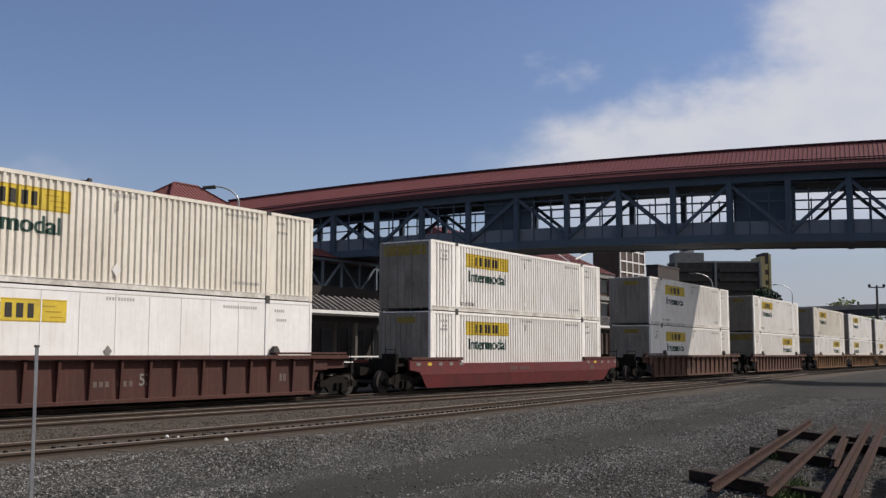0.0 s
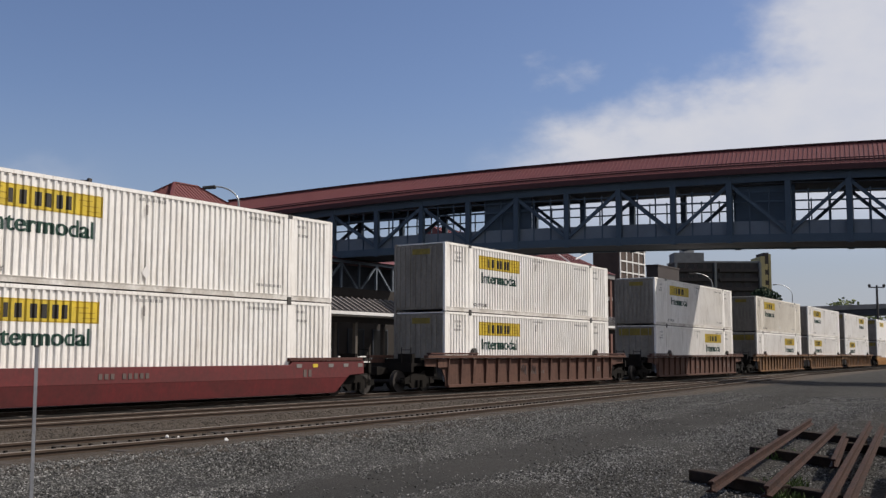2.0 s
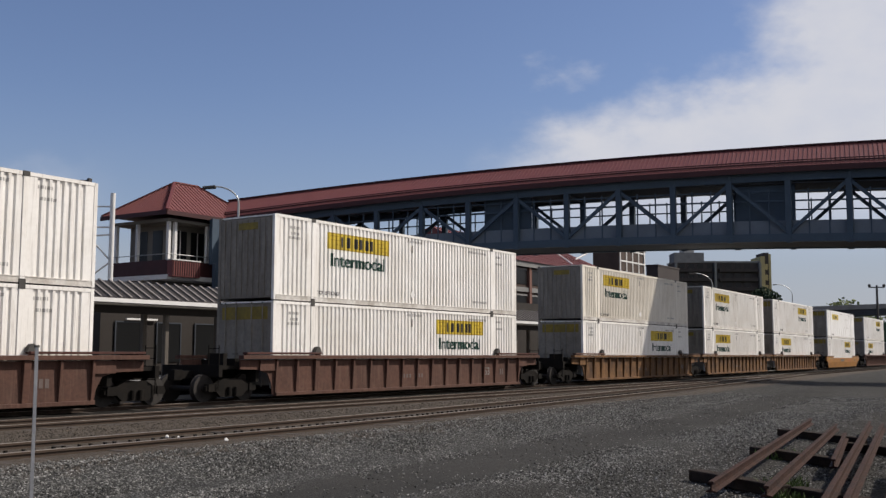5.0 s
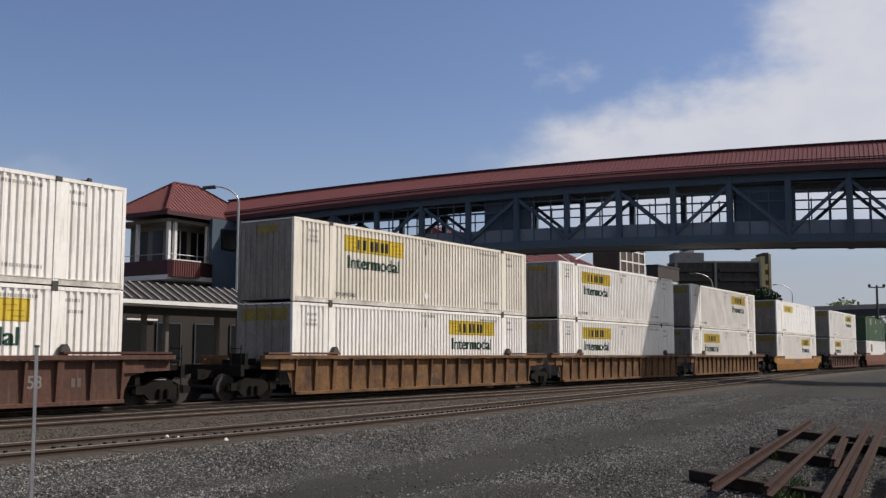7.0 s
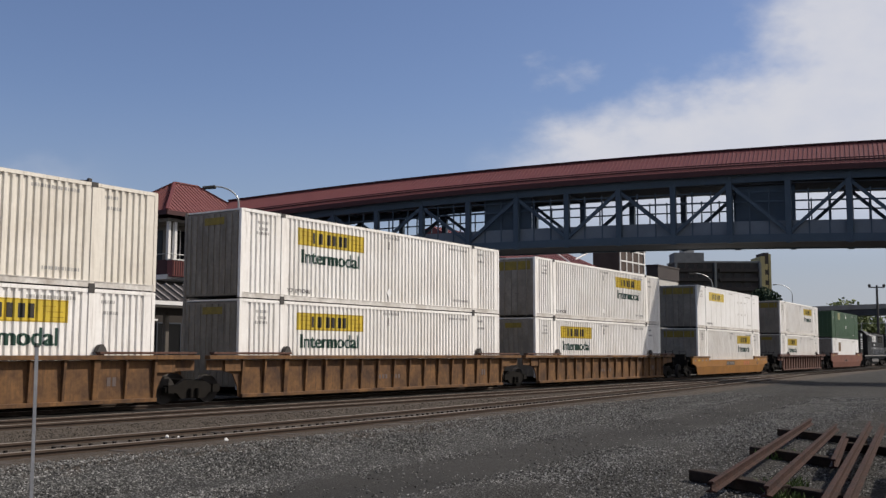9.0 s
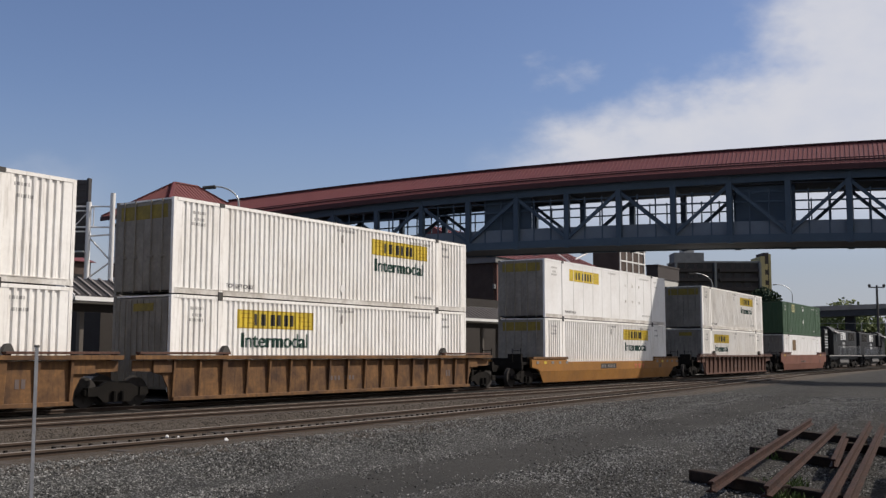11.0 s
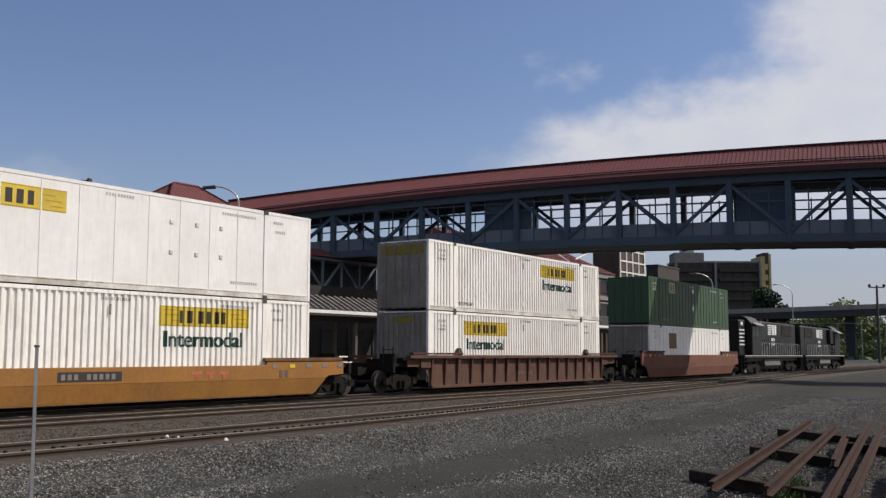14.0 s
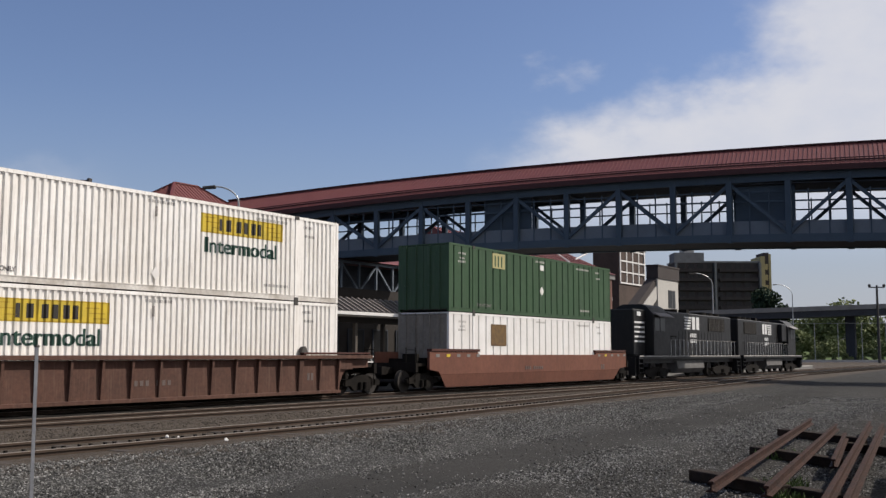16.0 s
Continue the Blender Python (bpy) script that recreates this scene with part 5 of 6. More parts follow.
def street_lamp(x, y, z, arm, label, r=0.09):
    """A tapered pole with a curved arm and a cobra head; arm is the reach as a vector."""
    l = thing("street_lamp", label, "street lamp", "street lamps")
    n = 10
    base = Vector((x, y, -0.4))
    part("pole", Shape().tube(base, (x, y, z), r * 1.3, r * 0.8, 12), GALV, l)
    arm = Vector(arm)
    rise = arm.length * 0.68
    pts = [Vector((x, y, z)) + arm * (1 - math.cos(i / n * math.pi / 2)) + Vector((0, 0, rise * math.sin(i / n * math.pi / 2))) for i in range(n + 1)]
    prev = pts[-1]
    part("arm", Shape().pipe(pts, r * 0.6), GALV, l)
    d = arm.normalized()
    part("lamp_head", Shape().beam(prev - d * 0.1 - Vector((0, 0, 0.03)), prev + d * 0.75 - Vector((0, 0, 0.1)), 0.34, 0.2), FITTING, l, "dark cobra-head luminaire", 0.05)
    return l


street_lamp(47.6, 47.6, 11.25, (-0.9, 1.33, 0), "grey street lamp with a curved arm and dark head")
street_lamp(127.3, 43.3, 10.3, (-1.2, 1.8, 0), "tall grey street lamp with a curved arm")
street_lamp(224.9, 59.0, 14.2, (-1.9, 2.8, 0), "distant grey street lamp with a curved arm", 0.12)


# ---- buildings beyond the bridge ----
def brick_tower():
    t = thing("brick_building", "dull brown brick block with a white window grid", "building")
    x0, y0, x1, y1, z1 = 127.5, 56.2, 136.6, 60.0, 15.9
    part("wall", box(x0, y0, -0.4, x1, y1, z1), BRICK, t)
    part("parapet", box(x0 - 0.15, y0 - 0.15, z1, x1 + 0.15, y1 + 0.15, z1 + 0.35), CONCRETE, t)
    for i in range(3):
        for k in range(3):
            xa, za = x0 + 0.5 + i * 2.2, 11.4 + k * 1.45
            w = part("window", box(xa, y0 - 0.06, za, xa + 1.9, y0 - 0.005, za + 1.15), BRICK, t)
    for i in range(5):
        xa = x0 + 0.3 + i * 2.1
        part("grid_bar", box(xa - 0.12, y0 - 0.14, 11.0, xa + 0.12, y0 - 0.02, z1), FASCIA, t, "white window-grid bar")
    for k in range(4):
        za = 11.1 + k * 1.5
        part("grid_bar", box(x0 + 0.2, y0 - 0.15, za - 0.1, x1 - 0.2, y0 - 0.03, za + 0.1), FASCIA, t, "white window-grid bar")
    return t


def stair_tower():
    t = thing("stair_tower", "pale concrete stair tower with a flat dark top and sloping stair", "stair tower")
    x0, y0, x1, y1 = 101.3, 40.3, 107.2, 41.4
    part("wall", box(x0, y0, -0.4, x1, y1, 9.4), PALE, t)
    part("top_storey", box(x0 - 0.1, y0 - 0.1, 9.4, x1 + 0.1, y1 + 0.1, 10.7), APT, t, "dark flat top storey")
    part("roof_edge", box(x0 - 0.15, y0 - 0.15, 10.7, x1 + 0.15, y1 + 0.15, 10.85), APT, t)
    w = part("window", box(x0 + 2.9, y0 - 0.04, 6.4, x0 + 4.9, y0 + 0.02, 8.3), GLASS, t, "dark window")
    part("frame", box(x0 + 3.86, y0 - 0.07, 6.4, x0 + 3.94, y0 - 0.03, 8.3), CONCRETE, w)
    part("stair_flight", Shape().prism([(x0, 8.6), (x0, 7.2), (x0 - 8, 2.4), (x0 - 8, 4.0)], "y", y0 + 0.1, y1), PALE, t, "sloping pale stair flight")
    part("stair_roof", Shape().prism([(x0, 9.4), (x0, 8.6), (x0 - 8, 4.0), (x0 - 8, 4.8)], "y", y0 + 0.2, y1 + 0.1), APT, t)
    return t


def red_roof_block():
    t = thing("low_building", "dull red brick hall with concrete bands and a red metal roof", "building")
    x0, y0, x1, y1 = 84.0, 50.0, 111.0, 64.0
    part("wall", box(x0, y0, -0.4, x1, y1, 10.2), BRICK, t)
    part("cornice", box(x0 - 0.3, y0 - 0.45, 10.2, x1 + 0.3, y1, 10.75), CONCRETE, t, "pale weathered concrete cornice")
    ym = (y0 + y1) / 2
    roof = part("roof", Shape().prism([(y0 - 0.6, 10.75), (y1 + 0.6, 10.75), (ym, 14.2)], "x", x0 - 0.4, x1 + 0.4), ROOF, t, "red metal roof")
    for k in range(30):
        x = x0 + (k + 0.5) * (x1 - x0) / 30
        part("seam", Shape().beam((x, y0 - 0.6, 10.78), (x, ym, 14.23), 0.06, 0.05), ROOF, roof)
    part("string_course", box(x0 - 0.1, y0 - 0.2, 7.7, x1 + 0.1, y0 - 0.005, 8.15), CONCRETE, t)
    for k in range(9):
        x = x0 + 0.2 + k * 3.25
        part("pilaster", box(x, y0 - 0.3, -0.4, x + 0.5, y0 - 0.01, 10.2), WARM_BRICK, t, "faded red brick pilaster")
        if k < 8:
            for za, zb in ((8.5, 9.9), (4.6, 7.3)):
                w = part("window", box(x + 0.75, y0 - 0.07, za, x + 3.0, y0 - 0.01, zb), GLASS, t, "dark window")
                part("lintel", box(x + 0.65, y0 - 0.12, zb, x + 3.1, y0 - 0.02, zb + 0.16), CONCRETE, w)
    for p, q in (((100.2, 49.6, 11.2), (100.6, 52.6, 13.2)), ((102.6, 50.4, 12.0), (105.6, 50.4, 12.9))):
        part("vent_pipe", Shape().tube(p, q, 0.09), FASCIA, t, "white pipe on the roof")
    return t


def apartment_block():
    t = thing("apartment_building", "dark brown apartment tower with balconies and a cream gable", "apartment building")
    # long facade faces the camera's side; gable's sunlight is in its cream colour
    a, b = Vector((287.6, 109.1, 0)), Vector((301.6, 88.1, 0))
    along = (b - a).normalized()
    back = Vector((-along.y, along.x, 0)) * -1
    if back.x < 0:
        back = -back
    wide = (b - a).length

    def P(s, d, z):
        q = a + along * s + back * d
        return (q.x, q.y, z)

    def blk(s0, d0, z0, s1, d1, z1):
        return Shape().add([P(s0, d0, z0), P(s1, d0, z0), P(s1, d1, z0), P(s0, d1, z0), P(s0, d0, z1), P(s1, d0, z1), P(s1, d1, z1), P(s0, d1, z1)],
                           [(0, 3, 2, 1), (4, 5, 6, 7), (0, 1, 5, 4), (1, 2, 6, 5), (2, 3, 7, 6), (3, 0, 4, 7)])
    part("wall", blk(0, 0, -0.4, wide, 9, 28.3), APT, t)
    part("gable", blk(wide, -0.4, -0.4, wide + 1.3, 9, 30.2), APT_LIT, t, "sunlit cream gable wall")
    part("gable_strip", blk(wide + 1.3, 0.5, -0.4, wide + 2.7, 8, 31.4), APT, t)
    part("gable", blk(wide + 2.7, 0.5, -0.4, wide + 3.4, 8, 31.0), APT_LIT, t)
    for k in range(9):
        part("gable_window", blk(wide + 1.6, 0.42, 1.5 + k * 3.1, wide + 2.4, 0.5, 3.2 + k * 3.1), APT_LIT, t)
    part("penthouse", blk(0.3, 1, 28.3, 9.0, 8, 31.4), CONCRETE, t, "grey rooftop plant room")
    part("penthouse", blk(3.2, 1.5, 31.4, 6.2, 7, 32.6), PALE, t)
    part("parapet", blk(-0.2, -0.2, 28.3, wide, 9.2, 28.8), CONCRETE, t)
    for fl in range(10):
        z = 0.8 + fl * 2.75
        part("balcony", blk(1.0, -1.1, z, 10.5, -0.02, z + 0.95), APT, t)
        part("balcony", blk(13.0, -1.1, z, wide - 0.8, -0.02, z + 0.95), APT, t)
        for k in range(8):
            s0 = 1.3 + k * 2.75
            w = part("window", blk(s0, -0.06, z + 1.05, s0 + 1.7, -0.01, z + 2.35), GLASS, t)
    for s0 in (0, 11.5, wide - 0.6):
        part("pier", blk(s0, -1.25, -0.4, s0 + 0.6, -0.03, 28.3), CONCRETE, t)
    return t


def overpass():
    o = thing("road_overpass", "distant grey concrete road overpass on piers", "overpass", kind="structure")
    a, b = Vector((222.0, 100.0, 0)), Vector((262.0, 12.0, 0))
    d = (b - a)
    up = Vector((0, 0, 1))
    def H(t):
        return 9.0 + 3.2 * t
    for k in range(12):
        t0, t1 = k / 12, (k + 1) / 12
        p, q = a + d * t0, a + d * t1
        part("girder", Shape().beam(p + up * H(t0), q + up * H(t1), 9.0, 1.4), BRIDGE_DARK, o)
        part("barrier", Shape().beam(p + up * (H(t0) + 1.2) - Vector((4.4, 2, 0)), q + up * (H(t1) + 1.2) - Vector((4.4, 2, 0)), 0.3, 1.0), CONCRETE, o)
    for t in (0.15, 0.37, 0.553, 0.76):
        p = a + d * t
        part("pier", Shape().beam(p + up * -0.4, p + up * (H(t) - 0.6), 1.6, 2.0), BRIDGE_DARK, o)
    return o


def utility_pole():
    u = thing("utility_pole", "dark utility pole with a crossarm and floodlights", "utility pole")
    x, y = 213.6, 39.8
    part("pole", Shape().tube((x, y, -0.4), (x, y, 15.0), 0.32, 0.2, 8), FITTING, u)
    part("crossarm", Shape().beam((x - 0.8, y + 1.3, 14.6), (x + 0.8, y - 1.3, 14.6), 0.22), FITTING, u)
    for s in (-1, 1):
        part("floodlight", box(x + s * 0.75 - 0.25, y - s * 1.2 - 0.25, 14.7, x + s * 0.75 + 0.25, y - s * 1.2 + 0.25, 15.2), FITTING, u, "dark floodlight", 0.08)
    return u


brick_tower()
stair_tower()
red_roof_block()
apartment_block()
overpass()
utility_pole()


# ---- greenery ----
def leaf_cloud(centres, count, size, rnd):
    """Many small folded leaves in clumps about the given centres (x, y, z, radius)."""
    s = Shape()
    for _ in range(count):
        cx, cy, cz, r = rnd.choice(centres)
        d = Vector((rnd.gauss(0, 1), rnd.gauss(0, 1), rnd.gauss(0, 1))).normalized() * r * rnd.uniform(0.45, 1.05)
        p = Vector((cx, cy, cz)) + Vector((d.x, d.y, d.z * 0.85))
        a = Vector((rnd.gauss(0, 1), rnd.gauss(0, 1), rnd.gauss(0, 1))).normalized()
        b = a.cross(Vector((rnd.gauss(0, 1), rnd.gauss(0, 1), rnd.gauss(0, 1)))).normalized()
        k = size * rnd.uniform(0.6, 1.4)
        n = a.cross(b) * k * 0.3
        s.add([p - a * k, p + b * k * 0.6 + n, p + a * k, p - b * k * 0.6 + n], [(0, 1, 2), (0, 2, 3)])
    return s


def tree(x, y, height, radius, label, material, seed, leaf=0.35, count=2600, base=-0.4):
    rnd = random.Random(seed)
    t = thing("tree", label, "tree", "trees")
    tr = Shape()
    tr.tube((x, y, base), (x, y, base + height * 0.5), radius * 0.09, radius * 0.05, 8)
    cs = []
    for k in range(14):
        a = rnd.uniform(0, math.tau)
        rr = radius * rnd.uniform(0.2, 0.75)
        z = base + height * rnd.uniform(0.4, 0.92)
        rr *= 1.15 - 0.6 * (z - base) / height
        c = (x + rr * math.cos(a), y + rr * math.sin(a), z)
        tr.tube((x, y, base + height * rnd.uniform(0.25, 0.48)), c, radius * 0.035, radius * 0.012, 6)
        cs.append((*c, radius * rnd.uniform(0.28, 0.5)))
    part("trunk", tr, BARK, t)
    part("crown", leaf_cloud(cs, count, leaf, rnd), material, t, "uneven leafy crown")
    return t


tree(236.7, 68.3, 17, 4.6, "dark green round-headed tree beside a tower", LEAF_DARK, 3, 0.4, 4500)
tree(243, 67, 13.5, 4.5, "dark green tree beside an overpass", LEAF_DARK, 5, 0.4, 3500)
for i, (x, y, h, r) in enumerate(((51.9, 75, 9.9, 2.6), (50.6, 78, 9.2, 2.4), (53.4, 73.6, 8.8, 2.2), (54.6, 78, 9.4, 2.4))):
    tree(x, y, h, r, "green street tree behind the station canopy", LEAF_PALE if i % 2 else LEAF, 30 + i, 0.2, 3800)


def hedge(x0, y0, x1, y1, h, label, seed, count=4000, leaf=0.4, material=None):
    rnd = random.Random(seed)
    cs = []
    for k in range(50):
        q = k / 49
        cs.append((x0 + (x1 - x0) * q + rnd.uniform(-1, 1), y0 + (y1 - y0) * q + rnd.uniform(-1, 1), rnd.uniform(0.1, h * 0.75), h * rnd.uniform(0.3, 0.55)))
    return tagged(part("bushes", leaf_cloud(cs, count, leaf, rnd), material or LEAF), label, "bushes", kind="stuff")


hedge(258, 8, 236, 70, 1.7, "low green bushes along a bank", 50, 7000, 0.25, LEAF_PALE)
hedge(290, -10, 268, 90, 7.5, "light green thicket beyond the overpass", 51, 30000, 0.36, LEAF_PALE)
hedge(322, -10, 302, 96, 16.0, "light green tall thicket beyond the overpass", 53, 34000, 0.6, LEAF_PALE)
hedge(34, 66, 46, 82, 2.6, "green bushes behind the platform", 52, 5000, 0.2)


def verge():
    g = part("grass_bank", Shape().prism([(236, -0.4), (250, -0.4), (300, 2.6), (300, -0.4)], "y", 12, 110), GRASS)
    tagged(g, "bright green grass bank", "grass", kind="structure")
    k = part("kerb_wall", Shape().beam((228, 70, -0.1), (246, 8, -0.1), 0.5, 0.9), PALE)
    tagged(k, "long low pale concrete kerb wall", "wall", kind="structure")
    f = thing("chain_fence", "thin tall wire fence with pale posts", "fence")
    for i in range(14):
        q = i / 13
        x, y = 234 + 15 * q, 72 - 62 * q
        part("post", Shape().tube((x, y, -0.4), (x, y, 8.5), 0.08, n=6), GALV, f)
    part("top_wire", Shape().tube((234, 72, 8.4), (249, 10, 8.4), 0.05, n=6), GALV, f)


verge()


def dome_house():
    d = thing("domed_building", "low building with a pale green dome and red roof", "building")
    x, y = 61.0, 93.0
    part("wall", box(x - 4, y - 4, -0.4, x + 6, y + 6, 6.9), STUCCO, d)
    s = Shape()
    n, m = 20, 7
    vs = [(x - 1 + 2.1 * math.cos(a * math.tau / n) * math.cos(b / m * math.pi / 2), y - 1 + 2.1 * math.sin(a * math.tau / n) * math.cos(b / m * math.pi / 2), 6.9 + 1.9 * math.sin(b / m * math.pi / 2))
          for b in range(m + 1) for a in range(n)]
    s.add(vs, [(b * n + a, b * n + (a + 1) % n, (b + 1) * n + (a + 1) % n, (b + 1) * n + a) for b in range(m) for a in range(n)])
    part("dome", s, mat("pale_copper_green", (0.30, 0.45, 0.40), 0.6, scale=1), d, "pale copper-green dome")
    part("roof", Shape().prism([(x + 2, 6.9), (x + 6.5, 6.9), (x + 5, 8.2), (x + 3.4, 8.2)], "y", y - 6, y + 6), ROOF, d, "red roof")
    return d


def low_shop():
    s = thing("low_shop", "low shop with shade in its brown walls and a streaky red roof beyond the platform", "building")
    # Dark brick stands in for the shade on the shop's wall.
    part("wall", box(38, 68, -0.4, 48.5, 72, 5.3), BRICK, s)
    part("roof", Shape().prism([(67.2, 5.3), (72.6, 5.3), (70.0, 6.5)], "x", 37.4, 49), mat("striped_red_tiles", (0.23, 0.10, 0.08), 0.7, dark=(0.10, 0.05, 0.04), scale=6, stretch=(3, 0.2, 1), amount=1.0), s, "weathered red roof")
    for i in range(4):
        part("window", box(39.4 + i * 2.2, 67.95, 1.6, 40.9 + i * 2.2, 68.02, 4.2), GLASS, s, "dark window")
    return s


dome_house()
low_shop()


def far_block():
    b = thing("far_building", "dull brown building with a red roof beyond a sign gantry", "building")
    part("wall", box(58, 97, -0.4, 74, 108, 11.7), BRICK, b)
    part("roof", Shape().prism([(96.5, 11.7), (108.5, 11.7), (102.5, 13.6)], "x", 57.6, 74.4), ROOF, b)
    for i in range(6):
        for k in range(3):
            part("window", box(59.0 + i * 2.5, 96.94, 2 + k * 3.2, 60.4 + i * 2.5, 97.01, 3.9 + k * 3.2), GLASS, b, "dark window")
    hill = part("backdrop_hill", Shape().prism([(-300, -1), (-300, 20), (60, 34), (300, 28), (700, 22), (1100, 30), (1100, -1)], "y", 600, 640), LEAF_DARK)
    tagged(hill, "far low wooded hill", "hill", kind="structure")
    return b


far_block()


# ---- near ground: post, spare track panels, stones ----
def marker_post():
    p = thing("marker_post", "thin grey steel marker post standing in gravel", "post")
    part("shaft", Shape().beam((6.724, 9.644, -0.45), (6.754, 9.70, 1.57), 0.034, 0.03), mat("weathered_zinc", (0.36, 0.36, 0.37), 0.45, metal=0.4, scale=4), p)
    part("cap", box(6.734, 9.68, 1.56, 6.774, 9.72, 1.585), FITTING, p)
    return p


marker_post()


def loose_rail(name, p, q, label, lift=0.0):
    """One rusty rail with foot, web and head, lying from p to q."""
    p, q = Vector(p), Vector(q)
    d = q - p
    ln = d.length
    ob = part(name, shared(("loose", round(ln, 2)), lambda: Shape().prism([(y * 0.95, (z + 0.17) * 0.8) for y, z in rail_section(0)], "x", 0, ln).mesh("loose_rail", RUST, 0.003)), None)
    ob.location = p
    ob.rotation_euler = (0, -math.asin(d.z / ln), math.atan2(d.y, d.x))
    return tagged(ob, label, "rail", "spare rails")


def timber(x, y0, y1, z, skew, label):
    ob = part("timber", Shape().box(-0.13, 0, 0, 0.12, (y1 - y0) / math.cos(skew), 0.16).mesh("timber", OLD_TIMBER, 0.012), None)
    ob.location = (x, y0, z)
    ob.rotation_euler = (0, 0, skew)
    return tagged(ob, label, "timber", "spare timbers")


DARK_T = "black-brown rotten square timber lying under spare rails"
for x, y0, y1, sk in ((14.15, 3.9, 5.55, -0.62), (13.5, 2.75, 3.75, -0.55), (18.35, 4.15, 5.98, -0.66), (23.1, 4.7, 6.85, -0.66), (20.9, 3.5, 4.75, -0.6)):
    timber(x, y0, y1, -0.405, sk, DARK_T)
RUSTY = "rusty brown spare rail lying on timbers"
for p, q in (((12.74, 4.42), (26.6, 6.62)), ((12.7, 3.72), (24.9, 5.64)), ((16.5, 3.8), (22.2, 4.86)), ((11.9, 2.86), (26.4, 5.2)),
             ((11.8, 2.62), (25.8, 4.80)), ((11.6, 2.16), (17.4, 3.05))):
    loose_rail("loose_rail", (*p, -0.225), (*q, -0.225), RUSTY)


def weeds(x, y, seed, n=260, h=0.32, r=0.35):
    rnd = random.Random(seed)
    s = Shape()
    for _ in range(n):
        a, rr = rnd.uniform(0, math.tau), r * math.sqrt(rnd.random())
        p = Vector((x + rr * math.cos(a), y + rr * math.sin(a), -0.42))
        t = p + Vector((rnd.gauss(0, 0.1), rnd.gauss(0, 0.1), h * rnd.uniform(0.4, 1)))
        side = Vector((rnd.gauss(0, 1), rnd.gauss(0, 1), 0)).normalized() * 0.018
        s.add([p - side, p + side, (p + t) / 2 + side * 1.4, t], [(0, 1, 2), (0, 2, 3)])
    return tagged(part("weeds", s, GRASS), "small green weeds among spare rails", "weeds", kind="stuff")


weeds(14.6, 4.05, 1, 150, 0.26, 0.32)
weeds(13.7, 3.7, 2, 80, 0.2, 0.25)
weeds(19.5, 5.35, 3, 120, 0.2, 0.5)


def gravel(seed, count, x0, x1, y0, y1, lo, hi, label, material):
    """Loose stones, each a squashed irregular octahedron."""
    rnd = np.random.default_rng(seed)
    base = np.array([(1, 0, 0), (-1, 0, 0), (0, 1, 0), (0, -1, 0), (0, 0, 1), (0, 0, -1)], float)
    tri = np.array([(0, 2, 4), (2, 1, 4), (1, 3, 4), (3, 0, 4), (2, 0, 5), (1, 2, 5), (3, 1, 5), (0, 3, 5)])
    u = rnd.random((count, 2))
    c = np.column_stack((x0 + (x1 - x0) * u[:, 0] ** 1.5, y0 + (y1 - y0) * u[:, 1]))
    lane = np.abs(c[:, 1] - (8.3 + 0.075 * c[:, 0])) < 0.75 + 0.7 * rnd.random(count)
    soil = (c[:, 1] < 7.2) & (rnd.random(count) < 0.55)
    bed = c[:, 1] - np.array([turnout(q) for q in c[:, 0]]) > 12.9 + 0.6 * rnd.random(count)
    soil |= bed & (c[:, 1] < 16)
    keep = (~lane | (rnd.random(count) < 0.05)) & ~soil & (c[:, 0] > 0.62 * c[:, 1])
    c = c[keep]
    k = len(c)
    size = lo + (hi - lo) * rnd.random(k) ** 2
    z = []
    for px, py in c:
        level = -0.42 + 0.24 * min(1, max(0, (px - 28) / 22))
        z.append(level + (-0.10 - level) * min(1, max(0, (py - turnout(px) - 11.2) / 1.6)))
    z = np.array(z)
    v = base[None] * size[:, None, None] * (0.65 + 0.6 * rnd.random((k, 6, 1)))
    v[:, :, 2] *= 0.75
    a = rnd.random(k) * math.tau
    ca, sa = np.cos(a)[:, None], np.sin(a)[:, None]
    x, y = v[:, :, 0] * ca - v[:, :, 1] * sa, v[:, :, 0] * sa + v[:, :, 1] * ca
    tilt = rnd.normal(0, 0.35, (k, 1))
    zz = v[:, :, 2] + x * tilt
    vs = np.stack((x + c[:, None, 0], y + c[:, None, 1], zz + z[:, None] + size[:, None] * 0.3), -1).reshape(-1, 3)
    fs = (tri[None] + (np.arange(k) * 6)[:, None, None]).reshape(-1, 3)
    me = bpy.data.meshes.new("gravel")
    me.from_pydata(vs.tolist(), [], fs.tolist())
    me.materials.append(material)
    return tagged(new("gravel", me), label, "gravel", kind="stuff")


def stone_mix(name, low, middle, high):
    """Crushed stone: each stone takes its own grey."""
    m = bpy.data.materials.new(name)
    m.use_nodes = True
    nt = m.node_tree
    bs = nt.nodes["Principled BSDF"]
    bs.inputs["Roughness"].default_value = 0.9
    bs.inputs["Specular IOR Level"].default_value = 0.2
    g = nt.nodes.new("ShaderNodeNewGeometry")
    r = nt.nodes.new("ShaderNodeValToRGB")
    e = r.color_ramp.elements
    e[0].color, e[1].color = (*low, 1), (*high, 1)
    mid = e.new(0.62)
    mid.color = (*middle, 1)
    nt.links.new(g.outputs["Random Per Island"], r.inputs[0])
    nt.links.new(r.outputs[0], bs.inputs["Base Color"])
    return m


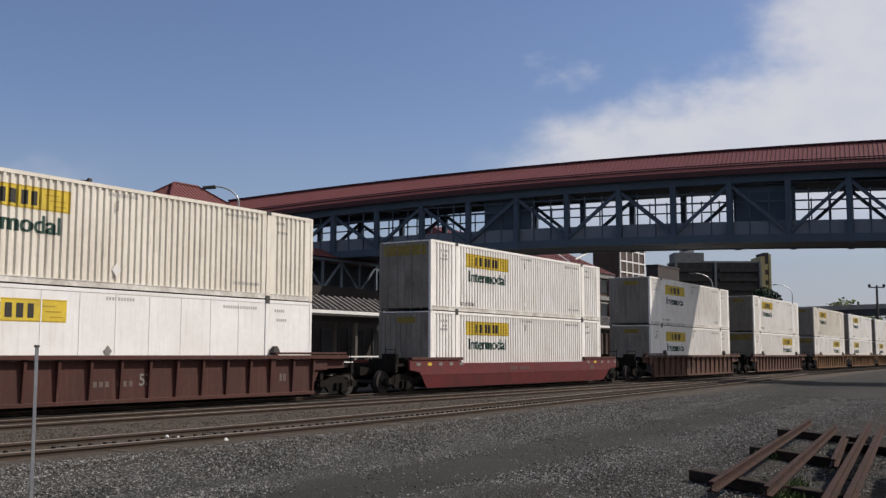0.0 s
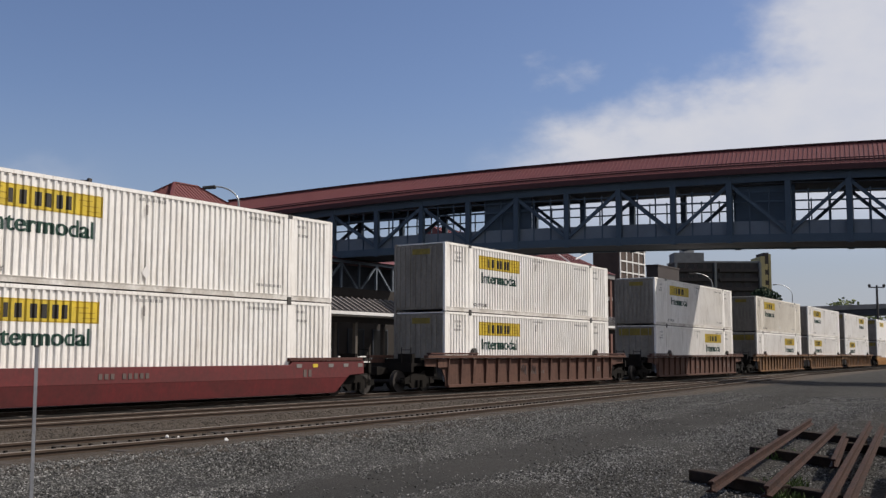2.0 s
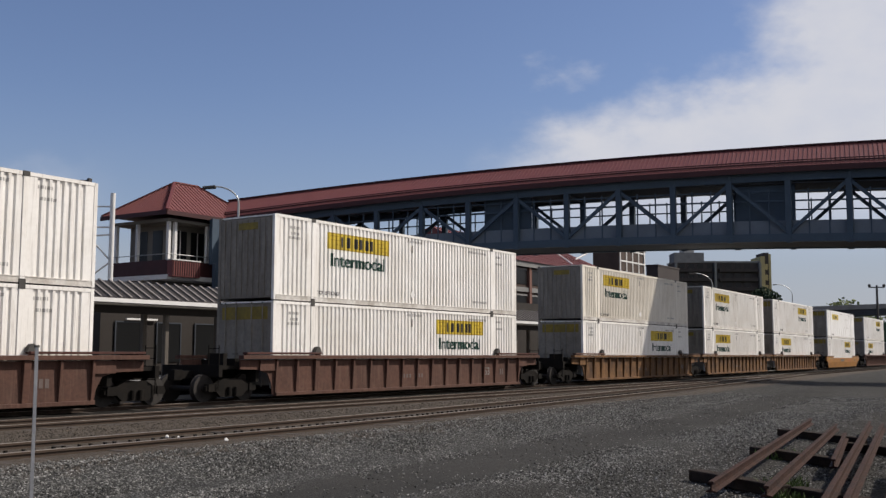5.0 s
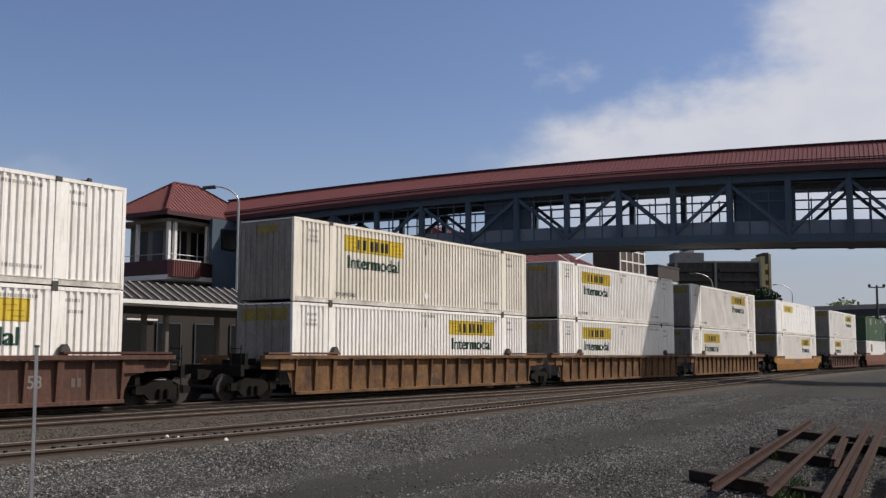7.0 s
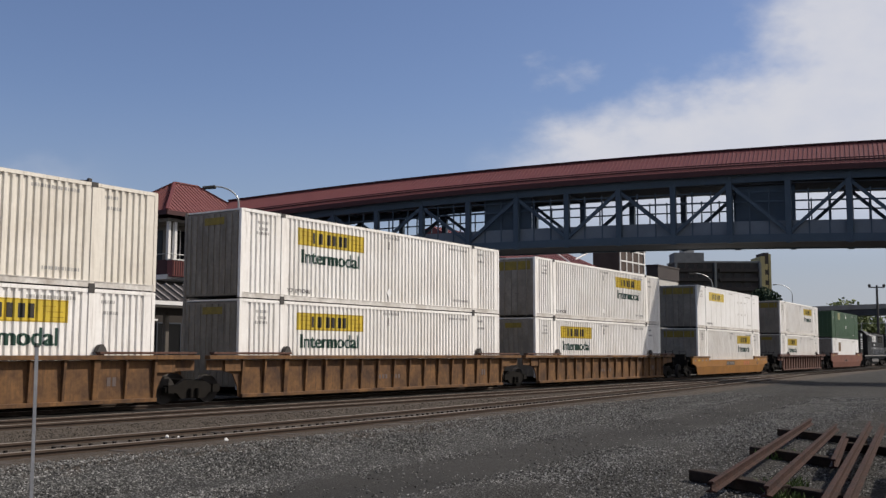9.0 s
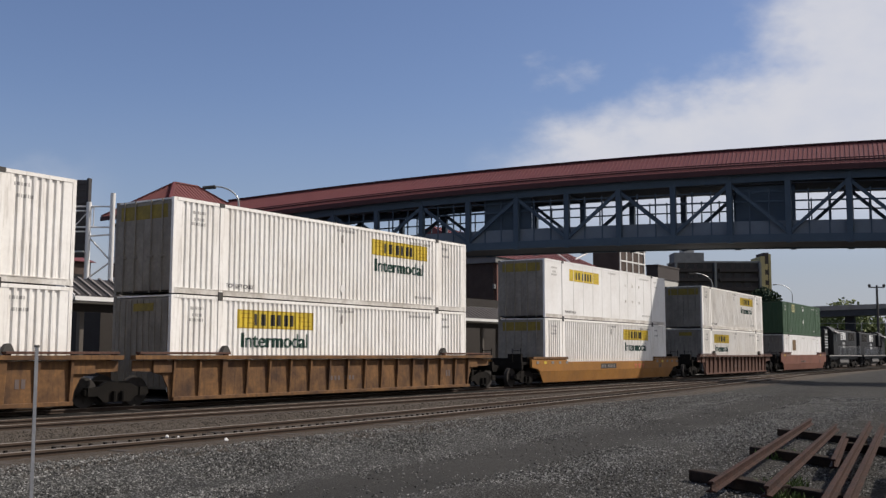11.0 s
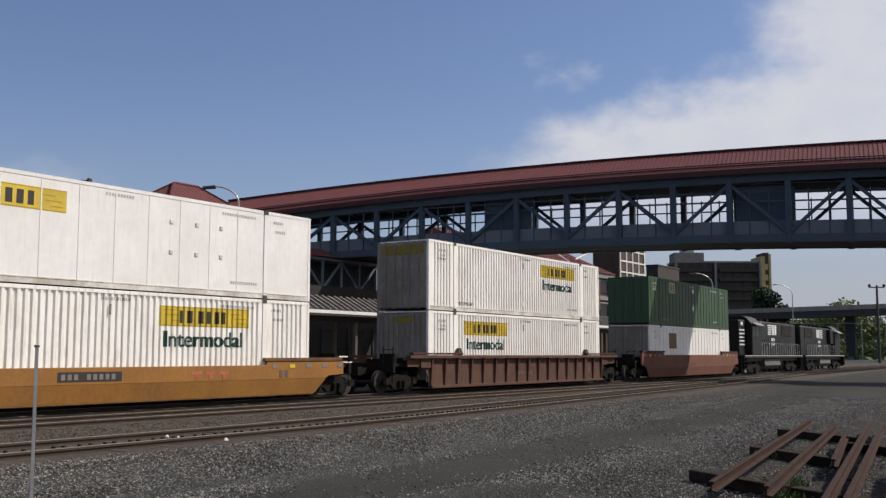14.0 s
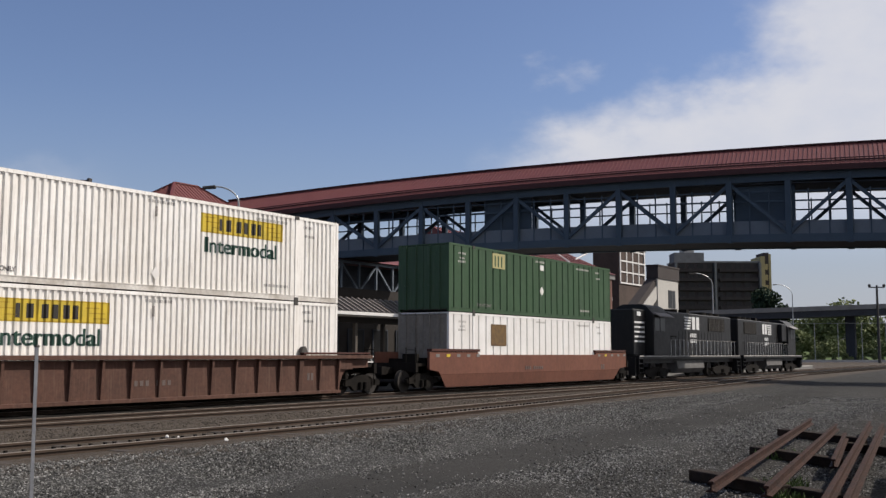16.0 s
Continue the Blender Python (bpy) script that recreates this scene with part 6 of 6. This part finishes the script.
STONE_MIX = stone_mix("mixed_crushed_stone", (0.03, 0.029, 0.027), (0.13, 0.125, 0.115), (0.32, 0.31, 0.29))
DUSTY_MIX = stone_mix("dusty_crushed_stone", (0.035, 0.029, 0.024), (0.085, 0.07, 0.056), (0.15, 0.128, 0.105))
gravel(1, 270000, 5, 44, 3.0, 14.4, 0.010, 0.025, "loose grey crushed stone beside the tracks", STONE_MIX)
gravel(2, 9000, 9, 60, 16.4, 19.0, 0.012, 0.03, "dusty crushed stone between two tracks", DUSTY_MIX)
for x, y, z, s in ((13.53, 15.28, -0.07, 0.045), (13.66, 15.12, -0.08, 0.03), (13.68, 13.86, -0.08, 0.055)):
    st = part("pale_stone", Shape().add([(x - s, y, z), (x, y - s, z - 0.3 * s), (x + s, y, z), (x, y + s, z + 0.2 * s), (x, y, z + s * 0.8), (x, y, z - 0.12)],
                                        [(0, 1, 4), (1, 2, 4), (2, 3, 4), (3, 0, 4), (1, 0, 5), (2, 1, 5), (3, 2, 5), (0, 3, 5)]), BRIGHT)
    tagged(st, "single pale broken stone lying on gravel", "stone", "pale stones")

# ---- ties, anchors ----
tie_rnd = random.Random(8)
TIE_MESH = Shape().box(-0.115, -1.3, -0.16, 0.115, 1.3, 0.0).mesh("tie", TIE, 0.012)
add_ties(track_near, 14.85, 6.0, 66.0, TIE_MESH, tie_rnd, turnout)
add_ties(track_mid, 20.2, 10.0, 88.0, TIE_MESH, tie_rnd)
add_ties(track_far, 24.5, 10.0, 60.0, TIE_MESH, tie_rnd)
ANCHOR = Shape().box(-0.022, -0.03, -0.17, 0.022, 0.03, -0.105).mesh("rail_anchor", STEEL_BLACK)
x = 7.0
while x < 60:
    for y in (14.85 - 0.755,):
        for o in (0.1, 0.31):
            a = part("rail_anchor", ANCHOR, None, track_near)
            a.location = (x + o + tie_rnd.uniform(-0.03, 0.03), y + 0.9 + turnout(x), 0.05)
    x += 0.53


def travelled(t):
    for (t0, d0), (t1, d1) in zip(TRAVEL, TRAVEL[1:]):
        if t <= t1:
            return d0 + (d1 - d0) * (t - t0) / (t1 - t0)
    return TRAVEL[-1][1]


def motions():
    for ob, place, z in MOVING:
        rows = []
        for t, d in TRAVEL:
            s = place - d
            a, b = swing(s), swing(s + LENGTH)
            rows.append((t, pose(s, NEAR + a, z, 0, 0, math.degrees(math.atan2(b - a, LENGTH)))))
        walk(ob, rows)
    # wheels roll with the way travelled
    for w, r in WHEELSETS:
        x, y, z = w.location
        walk(w, [(k / FPS, pose(x, y, z, 0, -math.degrees(travelled(k / FPS) / r), 0)) for k in range(int(16 * FPS) + 1)])


motions()
